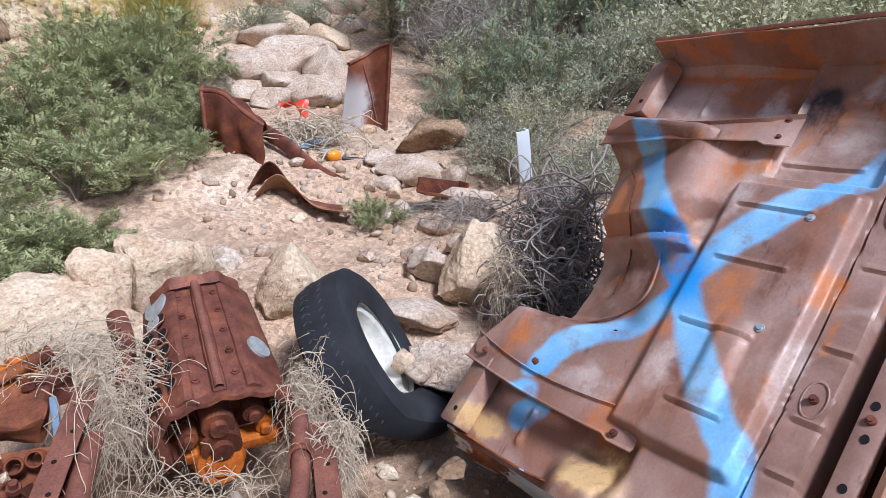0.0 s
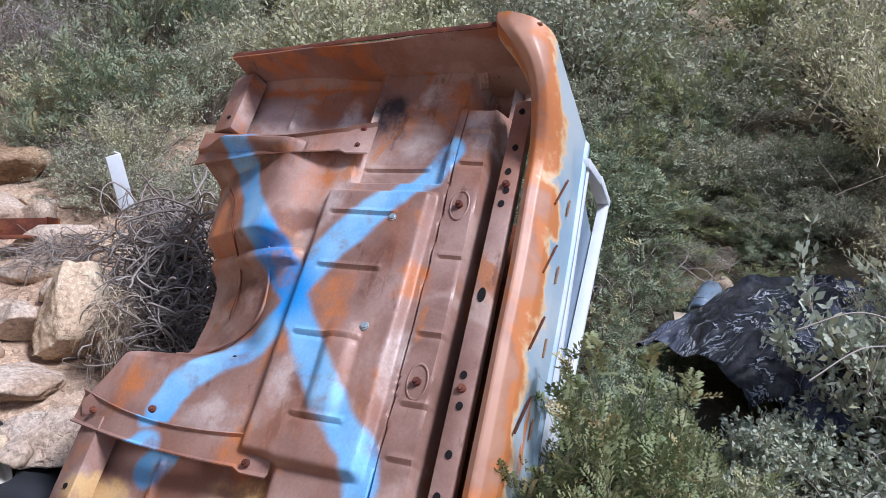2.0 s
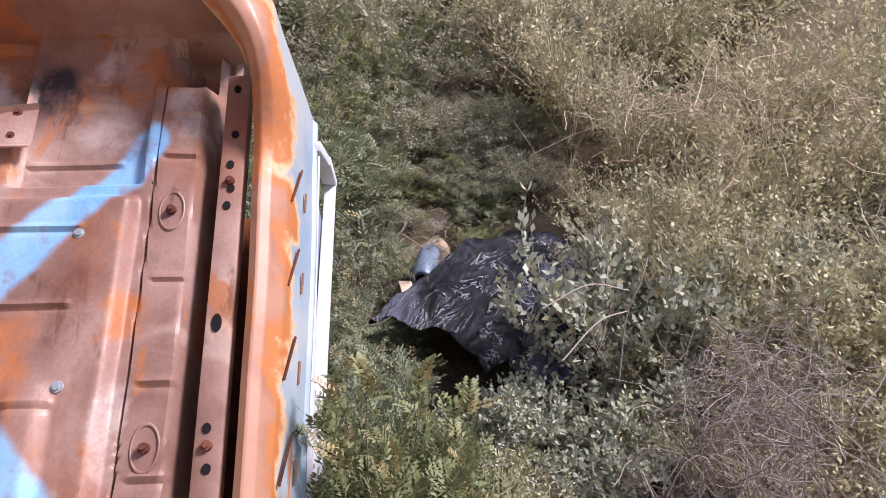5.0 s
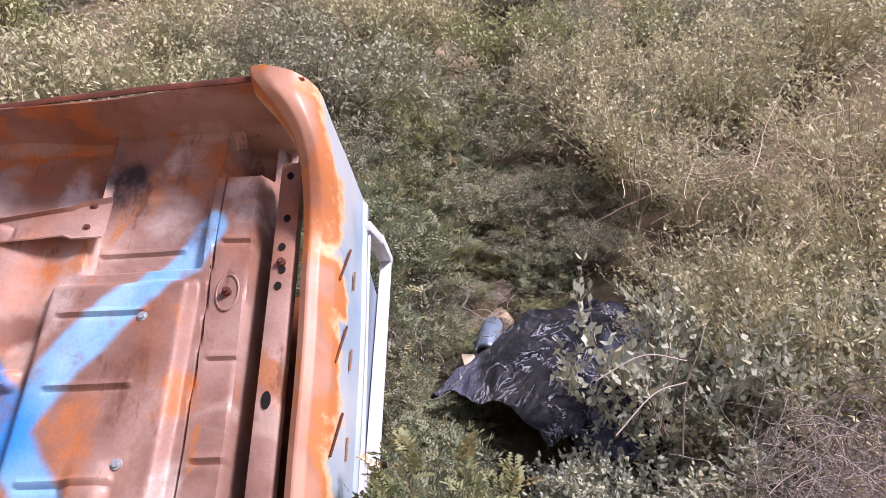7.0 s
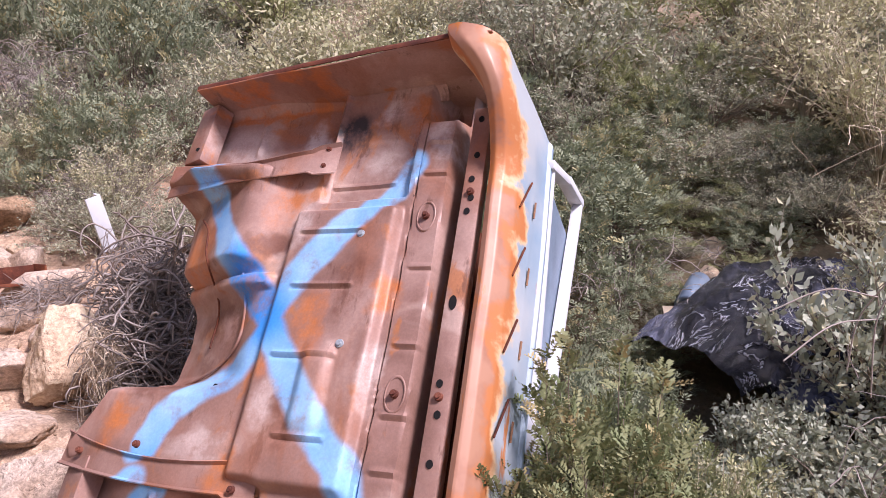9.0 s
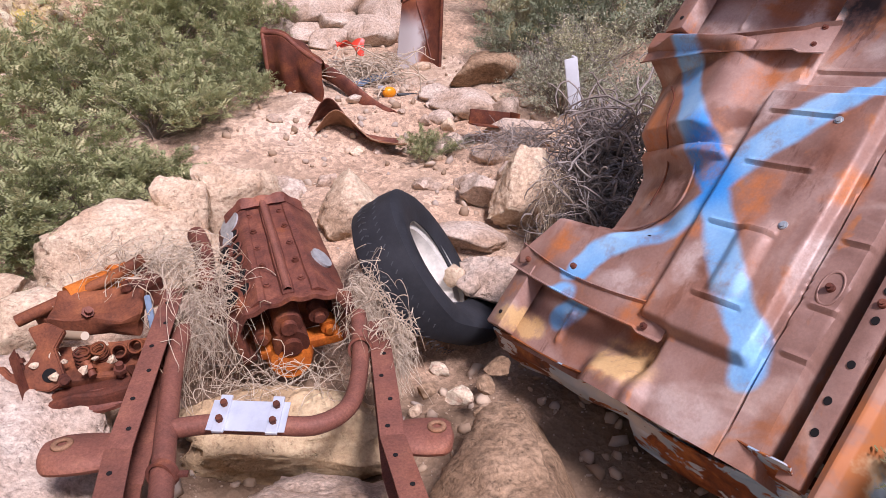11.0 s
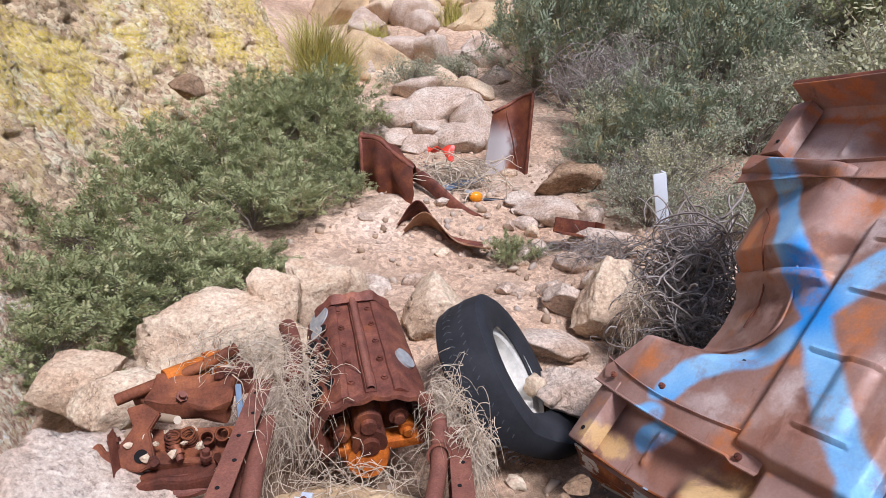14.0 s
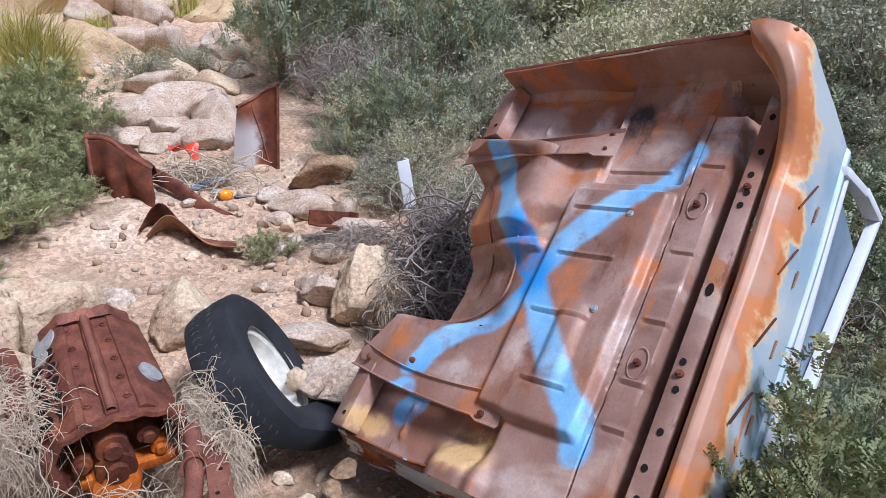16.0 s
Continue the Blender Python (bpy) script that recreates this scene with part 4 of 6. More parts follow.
def build_tyre():
    c, ax = Vector((0.05, 2.62, 0.51)), Vector((0.84, -0.08, 0.53)).normalized()
    m = Matrix.Translation(c) @ ax.to_track_quat("Z", "Y").to_matrix().to_4x4()
    ty = thing("tyre", m, "worn black tyre on a dirty white wheel, leaning among stones", "tyre")
    R, W = 0.345, 0.21
    bm = bmesh.new()
    prof = [(0.2, -W / 2 * 0.8), (0.25, -W / 2), (R - 0.035, -W / 2 * 1.02), (R - 0.008, -W / 2 * 0.86), (R, -W / 2 * 0.4), (R, W / 2 * 0.4), (R - 0.008, W / 2 * 0.86), (R - 0.035, W / 2 * 1.02),
            (0.25, W / 2), (0.2, W / 2 * 0.8), (0.19, W / 2 * 0.75), (0.21, W / 2 * 0.6), (0.3, W / 2 * 0.7), (0.31, 0), (0.3, -W / 2 * 0.7), (0.21, -W / 2 * 0.6), (0.19, -W / 2 * 0.75)]
    add_lathe(bm, prof, 72)
    for v in bm.verts:
        v.co += v.normal * 0 + Vector((0, 0, 0.008 * wave(v.co.x, v.co.y, 0, 3, 2)))
    turn, back = m.to_3x3(), m.to_3x3().inverted()
    for v in bm.verts:
        p = turn @ v.co
        sag = max(0.0, -p.z - 0.08)
        v.co = back @ (p + Vector((0.75 * sag, -0.1 * sag, 0.25 * sag)))
    bmesh.ops.recalc_face_normals(bm, faces=bm.faces)
    case = part("tyre_casing", smooth_bm(bm, 45), M_RUBBER, ty)
    # worn tread blocks: short slanted sipes standing as shallow ribs
    bm = bmesh.new()
    for i in range(60):
        a = 2 * math.pi * i / 60
        for h, tw in ((-0.05, 35), (-0.03, -35), (0.02, 35)):
            mm = Matrix.Rotation(a + h * 0.4, 4, "Z") @ Matrix.Translation((R + 0.0005, 0, h)) @ Matrix.Rotation(radians(tw), 4, "X")
            add_box(bm, (0.0024, 0.004, 0.017), mm)
    tagged(part("tread", bm, M_SCUFF, case), "scuffed grey sipes worn nearly smooth", kind="stuff")
    bm = bmesh.new()
    prof = [(0.205, 0.085), (0.215, 0.075), (0.195, 0.06), (0.17, 0.055), (0.165, 0.0), (0.13, -0.02), (0.06, 0.0), (0.03, 0.0), (0.03, -0.008), (0.06, -0.008), (0.13, -0.028), (0.172, -0.01), (0.178, 0.045), (0.2, 0.052)]
    add_lathe(bm, prof, 48)
    bmesh.ops.recalc_face_normals(bm, faces=bm.faces)
    part("wheel_rim", smooth_bm(bm, 50), M_RIM, ty, "dirty white pressed wheel rim")


build_tyre()

# ---------------------------------------------------------------- engine and frame


def axes(o, x, y):
    x, y = Vector(x).normalized(), Vector(y).normalized()
    z = x.cross(y).normalized()
    x = y.cross(z)
    return Matrix(((x.x, y.x, z.x, o[0]), (x.y, y.y, z.y, o[1]), (x.z, y.z, z.z, o[2]), (0, 0, 0, 1)))


def build_engine():
    m = axes((-0.39, 2.126, 0.645), (0.31, 0.056, 0.013), (-0.17, 0.515, 0.18))
    en = thing("engine_block", m, "rusted bare engine block among straw and stones", "engine")
    L = 0.56
    half = [(0.0, 0.012), (0.018, 0.012), (0.024, -0.002), (0.075, -0.002), (0.08, 0.004), (0.1, 0.004), (0.115, -0.008), (0.16, -0.05), (0.205, -0.1), (0.215, -0.16), (0.19, -0.22), (0.15, -0.27)]
    sec = [(-x, z) for x, z in reversed(half[1:])] + half
    bm = bmesh.new()
    n = 28
    rows = []
    for i in range(n + 1):
        y = L * i / n
        rows.append([bm.verts.new((x * (1 - 0.12 * y / L) + 0.004 * wave(x, y, z, 9, 1), y + 0.004 * wave(x, y, z, 12, 2), z + 0.006 * wave(x, y, z, 10, 3))) for x, z in sec])
    for i in range(n):
        for j in range(len(sec) - 1):
            bm.faces.new((rows[i][j], rows[i][j + 1], rows[i + 1][j + 1], rows[i + 1][j]))
    bm.faces.new(rows[n])
    bmesh.ops.recalc_face_normals(bm, faces=bm.faces)
    bmesh.ops.solidify(bm, geom=bm.faces[:], thickness=0.012)
    part("block_casting", smooth_bm(bm, 40), M_RUST, en)
    # solid slab, dark to stand in for the shaded interior
    bm = bmesh.new()
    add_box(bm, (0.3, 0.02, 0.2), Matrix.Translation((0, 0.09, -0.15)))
    part("front_cavity", bm, M_RUST_DARK, en, "dark rusted slab standing for the shaded timing cavity")
    # arched rim of the open front
    def rim(s, t):
        a = (s - 0.5) * 2
        x = a * 0.205
        z = 0.012 - 0.05 * abs(a) ** 1.5 - 0.12 * max(0, abs(a) - 0.75) * 4 * 0.6
        return (x, -0.03 + 0.05 * t, z - 0.012 + 0.012 * (1 - t) + 0.012 * math.cos(a * 16) * (1 - t) * 0.5)
    sheet("front_rim", rim, 36, 4, M_RUST, en, 0.016)
    for sx in (-1, 1):
        bm = bmesh.new()
        add_box(bm, (0.03, 0.08, 0.17), Matrix.Translation((sx * 0.185, 0.0, -0.155)) @ pose(0, 0, 0, 0, sx * 9, 0), 0.008)
        part("front_cheek", smooth_bm(bm), M_RUST, en)
    bm = bmesh.new()
    add_box(bm, (0.3, 0.07, 0.04), Matrix.Translation((0.02, 0.02, -0.245)), 0.01)
    part("front_sill", smooth_bm(bm), M_RUST_ORANGE, en, "orange flaking sill")
    for x, z, r, d, mt in ((-0.02, -0.12, 0.05, 0.1, M_RUST), (-0.02, -0.2, 0.062, 0.13, M_RUST_DARK), (0.09, -0.13, 0.035, 0.05, M_RUST), (-0.11, -0.17, 0.03, 0.06, M_RUST), (0.12, -0.2, 0.03, 0.05, M_RUST_ORANGE)):
        bm = bmesh.new()
        add_cyl(bm, r, d, pose(x, 0.03, z, 90), 24)
        add_cyl(bm, r * 0.55, d + 0.04, pose(x, 0.03, z, 90), 20)
        part("hub", smooth_bm(bm), mt, en)
    bm = bmesh.new()
    add_cyl(bm, 0.085, 0.05, pose(-0.03, -0.02, -0.27, 72), 30, 0.07)
    add_cyl(bm, 0.045, 0.07, pose(-0.03, -0.02, -0.262, 72), 24)
    part("pulley", smooth_bm(bm), M_RUST_ORANGE, en, "bright orange rusted pulley")
    # raised seam along the valley, black discs for the shade in intake notches beside it
    mesh_part("valley_seam", bent_tube("valley_seam", [(0.0, 0.01, 0.012), (0.0, 0.2, 0.013), (0.0, 0.4, 0.013), (0.0, 0.54, 0.014)], 0.014, M_RUST_SMOOTH, 10), en)
    for i in range(5):
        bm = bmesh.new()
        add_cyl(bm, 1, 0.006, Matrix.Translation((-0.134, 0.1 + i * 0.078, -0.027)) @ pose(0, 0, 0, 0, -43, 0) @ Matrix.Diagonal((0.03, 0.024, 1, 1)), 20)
        part("intake_notch", bm, M_HOLE_SHADE, en)
        bm = bmesh.new()
        add_lathe(bm, [(1.0, 0.0), (1.12, 0.0), (1.1, 0.008), (1.0, 0.009)], 24, Matrix.Translation((-0.134, 0.1 + i * 0.078, -0.027)) @ pose(0, 0, 0, 0, -43, 0) @ Matrix.Diagonal((0.03, 0.024, 0.6, 1)))
        part("notch_rim", smooth_bm(bm), M_RUST, en)
    # bolt bosses along the valley
    for i in range(5):
        for x in (-0.06, 0.055):
            bm = bmesh.new()
            y = 0.07 + i * 0.103
            add_cyl(bm, 0.016, 0.016, Matrix.Translation((x, y, -0.003)), 12, 0.011)
            add_cyl(bm, 0.007, 0.02, Matrix.Translation((x, y, 0.001)), 8)
            part("boss", smooth_bm(bm), M_RUST_DARK if i % 2 else M_RUST, en)
    for i in range(4):
        bm = bmesh.new()
        y = 0.09 + i * 0.085
        add_cyl(bm, 0.038, 0.03, pose(-0.166, y, -0.058, 0, -46, 0), 20)
        part("port_rim", smooth_bm(bm), M_RUST, en)
        # black disc painted as the shade within the port
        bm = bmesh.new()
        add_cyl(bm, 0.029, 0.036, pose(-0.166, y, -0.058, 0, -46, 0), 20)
        part("port", bm, M_HOLE_SHADE, en)
    for x, y, r in ((-0.135, 0.51, 0.052), (-0.15, 0.42, 0.03), (0.15, 0.2, 0.044)):
        bm = bmesh.new()
        add_cyl(bm, r, 0.012, pose(x, y, -0.042, 0, 46 if x > 0 else -46, 0), 26)
        part("core_plug", smooth_bm(bm), M_CORE, en, "dull silver core plug")
    # scalloped bell housing rim at the far end
    def bell(s, t):
        a = (s - 0.5) * 2
        return (a * 0.14, L - 0.03 + 0.03 * t, 0.002 + 0.024 * t - 0.1 * max(0, abs(a) - 0.55) * 1.4 + 0.005 * math.cos(a * 14) * t)
    sheet("bell_rim", bell, 40, 4, M_RUST, en, 0.014)
    # manifold tube leaning along each side
    mesh_part("manifold", bent_tube("manifold", [(-0.26, 0.5, -0.05), (-0.245, 0.35, -0.03), (-0.25, 0.2, -0.06), (-0.235, 0.08, -0.12)], 0.034, M_RUST, 12), en, "rusted exhaust manifold")


build_engine()


def channel(bm, a, b, height, flange, inward, wall=0.006):
    """A C section from a to b; inward is the side its flanges point to."""
    a, b = Vector(a), Vector(b)
    y = (b - a).normalized()
    x = Vector((0, 0, 1)).cross(y).normalized() * -1
    z = x.cross(y)
    L = (b - a).length
    base = Matrix(((x.x, y.x, z.x, a.x), (x.y, y.y, z.y, a.y), (x.z, y.z, z.z, a.z), (0, 0, 0, 1)))
    add_box(bm, (wall, L + 0.01, height), base @ Matrix.Translation((-inward * flange / 2, L / 2, -height / 2)), 0.002)
    add_box(bm, (flange, L + 0.01, wall), base @ Matrix.Translation((0, L / 2, 0)), 0.002)
    add_box(bm, (flange, L + 0.01, wall), base @ Matrix.Translation((0, L / 2, -height)), 0.002)
    return base, L


def build_frame():
    fr = thing("chassis", pose(-0.3, 1.5, 0.5), "rusty red-brown vehicle frame lying on boulders", "chassis")
    o = Vector((0.3, -1.5, -0.5))
    for pts, inward, hornside in ((((-0.745, 2.1, 0.69), (-0.683, 1.42, 0.575), (-0.575, 0.9, 0.51)), 1, -1), (((-0.1, 2.05, 0.57), (-0.045, 1.5, 0.52), (0.08, 0.95, 0.5)), -1, 1)):
        bm = bmesh.new()
        bases = []
        for a, b in zip(pts[:-1], pts[1:]):
            bases.append(channel(bm, Vector(a) + o, Vector(b) + o, 0.12, 0.062, -inward if hornside < 0 else 1))
        ra = part("frame_rail", smooth_bm(bm), M_RUST_SMOOTH, fr)
        for base, L in bases:
            for k in range(int(L / 0.11)):
                bm = bmesh.new()
                add_cyl(bm, 0.0065, 0.003, base @ Matrix.Translation((0.008 * (-1) ** k, 0.08 + k * 0.11, 0.0035)), 10)
                part("rail_hole", bm, M_HOLE_SHADE, ra)
        # rounded body mount horn
        p = Vector(pts[1]) + o + Vector((0, 0.03, -0.005))
        tip = p + Vector((hornside * (0.2 if hornside < 0 else 0.16), -0.0, -0.005))
        def horn(s, t, p=p, tip=tip):
            a = t * 2 * math.pi
            c = p.lerp(tip, s)
            r = 0.056 + 0.018 * math.sin(s * 2.6) if s < 0.75 else 0.0727 * math.sqrt(max(0.0, 1 - ((s - 0.75) / 0.25) ** 2))
            return (c.x, c.y + math.cos(a) * r, c.z - 0.022 + math.sin(a) * min(r, 0.03))
        sheet("mount_horn", horn, 20, 20, M_RUST_SMOOTH, fr, 0, "rounded body mount arm")
        bm = bmesh.new()
        add_lathe(bm, [(0.026, 0), (0.024, 0.007), (0.013, 0.008), (0.011, 0.002)], 20, Matrix.Translation(p.lerp(tip, 0.72) + Vector((0, 0, 0.006))))
        part("mount_washer", smooth_bm(bm), M_RUST_TAN, fr, "worn mounting washer")
    bm = bmesh.new()
    channel(bm, Vector((-0.56, 0.985, 0.5)) + o, Vector((0.03, 1.12, 0.5)) + o, 0.11, 0.08, 1)
    cm = part("crossmember", smooth_bm(bm), M_RUST_SMOOTH, fr)
    for k, (dx, dy) in enumerate(((-0.05, 0), (-0.02, 0.014), (0.01, 0), (0.04, 0.014), (0.07, 0.0), (-0.2, 0.01), (0.16, 0.01))):
        bm = bmesh.new()
        add_cyl(bm, 0.007, 0.003, Matrix.Translation(Vector((-0.27 + dx, 1.054 + dx * 0.23 + dy, 0.5035)) + o), 10)
        part("rail_hole", bm, M_HOLE_SHADE, cm)
    bm = bmesh.new()
    add_box(bm, (0.17, 0.085, 0.01), Matrix.Translation(Vector((-0.0, 1.115, 0.508)) + o) @ pose(0, 0, 0, 4, -4, 22), 0.003)
    part("gusset", smooth_bm(bm), M_RUST_SMOOTH, fr)

    ex = thing("exhaust_pipe", pose(-0.5, 1.5, 0.5), "rusted exhaust crossover pipe with a bright metal plate", "exhaust pipe")
    o = Vector((0.5, -1.5, -0.5))
    mv = lambda pts: [Vector(p) + o for p in pts]  # noqa: E731
    mesh_part("pipe", bent_tube("pipe", mv([(-0.7, 1.98, 0.6), (-0.67, 1.78, 0.57), (-0.622, 1.55, 0.53), (-0.56, 1.3, 0.5), (-0.485, 1.03, 0.475)]), 0.029, M_RUST_SMOOTH), ex)
    mesh_part("pipe", bent_tube("pipe", mv([(-0.61, 1.56, 0.53), (-0.5, 1.565, 0.535), (-0.35, 1.56, 0.525), (-0.24, 1.57, 0.515), (-0.165, 1.65, 0.515), (-0.145, 1.8, 0.53), (-0.15, 1.95, 0.57), (-0.16, 2.05, 0.6)]), 0.026, M_RUST_SMOOTH), ex)
    for p, rz, tilt in (((-0.146, 1.9, 0.555), 0, 75), ((-0.585, 1.4, 0.512), -14, 85)):
        bm = bmesh.new()
        add_lathe(bm, [(0.03, -0.012), (0.038, -0.012), (0.038, 0.012), (0.03, 0.012)], 24, Matrix.Translation(Vector(p) + o) @ pose(0, 0, 0, tilt, 0, rz))
        add_box(bm, (0.03, 0.016, 0.01), Matrix.Translation(Vector(p) + o + Vector((0.045, 0, 0))), 0.002)
        part("clamp", smooth_bm(bm), M_RUST, ex, "rusted pipe clamp")
    pm = Matrix.Translation(Vector((-0.41, 1.553, 0.562)) + o) @ pose(0, 0, 0, 24, 2, -5)
    bm = bmesh.new()
    add_box(bm, (0.2, 0.088, 0.004), pm, 0.001)
    pl = part("plate", bm, M_ALU, ex, "bright aluminium plate")
    for x in (-0.066, 0.07):
        bm = bmesh.new()
        add_box(bm, (0.03, 0.108, 0.01), pm @ Matrix.Translation((x, 0, 0.008)), 0.002)
        ba = part("clip", bm, M_ALU, pl)
        for y in (-0.022, 0.024):
            bm = bmesh.new()
            add_cyl(bm, 0.009, 0.02, pm @ Matrix.Translation((x, y, 0.018)), 6)
            part("stud", smooth_bm(bm), M_RUST_DARK, ba)


build_frame()

# ---------------------------------------------------------------- plants


def shrub_meshes(seed, radius, height, stems, twigs, leaves, leaf_len, leaf_w, leaf_mat, twig_mat=M_TWIG, upright=0.5, clump=0.05, thick=0.008):
    """Stem and leaf meshes of a bush: stems fan from the root, twigs fork off them, small leaves crowd the twigs."""
    rng = np.random.default_rng(seed)
    ang = rng.uniform(0, 2 * np.pi, stems)
    rad = radius * np.sqrt(rng.uniform(0.05, 1, stems)) * rng.uniform(0.7, 1.1, stems)
    top = height * np.sqrt(np.clip(1 - (rad / radius) ** 2 * (1 - upright * 0.6), 0.08, 1)) * rng.uniform(0.7, 1.08, stems)
    k = 7
    t = np.linspace(0, 1, k)
    p = np.zeros((stems, k, 3))
    p[:, :, 0] = (np.cos(ang) * rad)[:, None] * t ** (1.0 + 0.5 * upright)
    p[:, :, 1] = (np.sin(ang) * rad)[:, None] * t ** (1.0 + 0.5 * upright)
    p[:, :, 2] = top[:, None] * t ** 0.85
    p += rng.normal(0, 0.035 * radius, p.shape) * t[None, :, None]
    r = thick * (1 - 0.75 * t)[None] * rng.uniform(0.6, 1.2, stems)[:, None]
    v1, q1 = tubes(p, r, 4)
    si = rng.integers(0, stems, twigs)
    tt = rng.uniform(0.3, 1.0, twigs) ** 0.7 * (k - 1)
    i0 = np.minimum(tt.astype(int), k - 2)
    f = (tt - i0)[:, None]
    start = p[si, i0] * (1 - f) + p[si, i0 + 1] * f
    d = rng.normal(0, 1, (twigs, 3))
    d[:, 2] = d[:, 2] * 0.6 + 0.35 + upright * 0.8
    out = start.copy()
    out[:, 2] *= 0.2
    d += out / (radius + 1e-6) * 0.8
    d /= np.linalg.norm(d, axis=1, keepdims=True)
    ln = rng.uniform(0.12, 0.34, twigs) * (radius * 0.6 + 0.25)
    kk = 3
    s = np.linspace(0, 1, kk)
    tp = start[:, None] + d[:, None] * (ln[:, None] * s)[:, :, None] + rng.normal(0, 0.012, (twigs, kk, 3)) * s[None, :, None]
    tp[:, :, 2] -= (0.06 * (1 - upright) * s ** 2)[None]
    v2, q2 = tubes(tp, np.full((twigs, kk), thick * 0.22) * (1 - 0.5 * s)[None], 3)
    stems_me = fast_mesh("stems", np.concatenate([v1, v2]), np.concatenate([q1, q2 + len(v1)]), twig_mat)
    li = rng.integers(0, twigs, leaves)
    lt = rng.uniform(0.1, 1.05, leaves) * (kk - 1)
    j0 = np.clip(lt.astype(int), 0, kk - 2)
    g = (lt - j0)[:, None]
    c = tp[li, j0] * (1 - g) + tp[li, j0 + 1] * g + rng.normal(0, clump * 0.35, (leaves, 3))
    a = rng.normal(0, 1, (leaves, 3)) + d[li] * 0.8
    a /= np.linalg.norm(a, axis=1, keepdims=True)
    b = np.cross(a, rng.normal(0, 1, (leaves, 3)) + np.array([0, 0, 0.9]))
    b /= np.linalg.norm(b, axis=1, keepdims=True) + 1e-9
    L = (leaf_len * rng.uniform(0.6, 1.3, leaves))[:, None]
    W = (leaf_w * rng.uniform(0.6, 1.3, leaves))[:, None]
    nrm = np.cross(a, b)
    vv = np.stack([c, c + a * L * 0.5 + b * W * 0.5 + nrm * W * 0.12, c + a * L, c + a * L * 0.5 - b * W * 0.5 + nrm * W * 0.12], 1).reshape(-1, 3)
    leaf_me = fast_mesh("crown", vv, np.arange(leaves * 4).reshape(-1, 4), leaf_mat)
    return stems_me, leaf_me


def spray_crown(seed, radius, height, shoots, fronds, length, leaflet, width, material, lift=0.5, pairs=6):
    """Stems that end in leafy shoots; every shoot carries fronds with leaflets in pairs, each frond one piece."""
    rg = np.random.default_rng(seed)
    a = rg.uniform(0, 2 * np.pi, shoots)
    q = np.sqrt(rg.uniform(0, 1, shoots))
    tip = np.stack([np.cos(a) * q * radius, np.sin(a) * q * radius, height * (0.35 + 0.65 * np.sqrt(np.clip(1 - q ** 2 * 0.9, 0, 1))) * rg.uniform(0.5, 1.15, shoots)], 1)
    t = np.linspace(0, 1, 6)
    path = tip[:, None] * np.stack([t ** 1.25, t ** 1.25, t ** 0.8], 1)[None] + rg.normal(0, 0.02, (shoots, 6, 3)) * t[None, :, None]
    v, f = tubes(path, (0.0045 * (1.1 - t))[None] * rg.uniform(0.6, 1.2, shoots)[:, None], 3)
    stems_me = fast_mesh("stems", v, f, M_TWIG)
    n = shoots * fronds
    si = np.repeat(np.arange(shoots), fronds)
    along = (1 - 0.45 * rg.uniform(0, 1, n) ** 1.8) * 5
    i0 = np.minimum(along.astype(int), 4)
    w = (along - i0)[:, None]
    root = path[si, i0] * (1 - w) + path[si, i0 + 1] * w
    d = rg.normal(0, 1, (n, 3)) + np.array([0, 0, lift]) + tip[si] / radius * 0.5
    d /= np.linalg.norm(d, axis=1, keepdims=True)
    side = np.cross(d, np.array([0, 0, 1.0]) + rg.normal(0, 0.25, (n, 3)))
    side /= np.linalg.norm(side, axis=1, keepdims=True) + 1e-9
    up = np.cross(side, d)
    ln = length * rg.uniform(0.6, 1.3, n)
    k = pairs
    s = np.linspace(0.15, 1, k)
    mid = root[:, None] + d[:, None] * (ln[:, None] * s)[:, :, None] - np.array([0, 0, 0.25]) * (ln[:, None] * s ** 2)[:, :, None]
    verts, quads = [mid, mid + side[:, None] * 0.0012], []
    base = np.arange(n * k).reshape(n, k)
    m = n * k
    quads.append(np.stack([base[:, :-1], base[:, 1:], base[:, 1:] + m, base[:, :-1] + m], -1).reshape(-1, 4))
    off = 2 * m
    for sg in (-1, 1):
        out = side[:, None] * sg + d[:, None] * 0.55 + up[:, None] * rg.uniform(-0.1, 0.45, (n, k, 1))
        out /= np.linalg.norm(out, axis=2, keepdims=True)
        L = leaflet * rg.uniform(0.7, 1.25, (n, k, 1)) * (1.1 - 0.45 * s)[None, :, None]
        wd = d[:, None] * width * 0.5 * rg.uniform(0.8, 1.2, (n, k, 1))
        verts += [mid + out * L * 0.55 + wd, mid + out * L, mid + out * L * 0.55 - wd]
        quads.append(np.stack([base, base + off, base + off + m, base + off + 2 * m], -1).reshape(-1, 4))
        off += 3 * m
    crown = fast_mesh("crown", np.concatenate([x.reshape(-1, 3) for x in verts]), np.concatenate(quads), material)
    return stems_me, crown


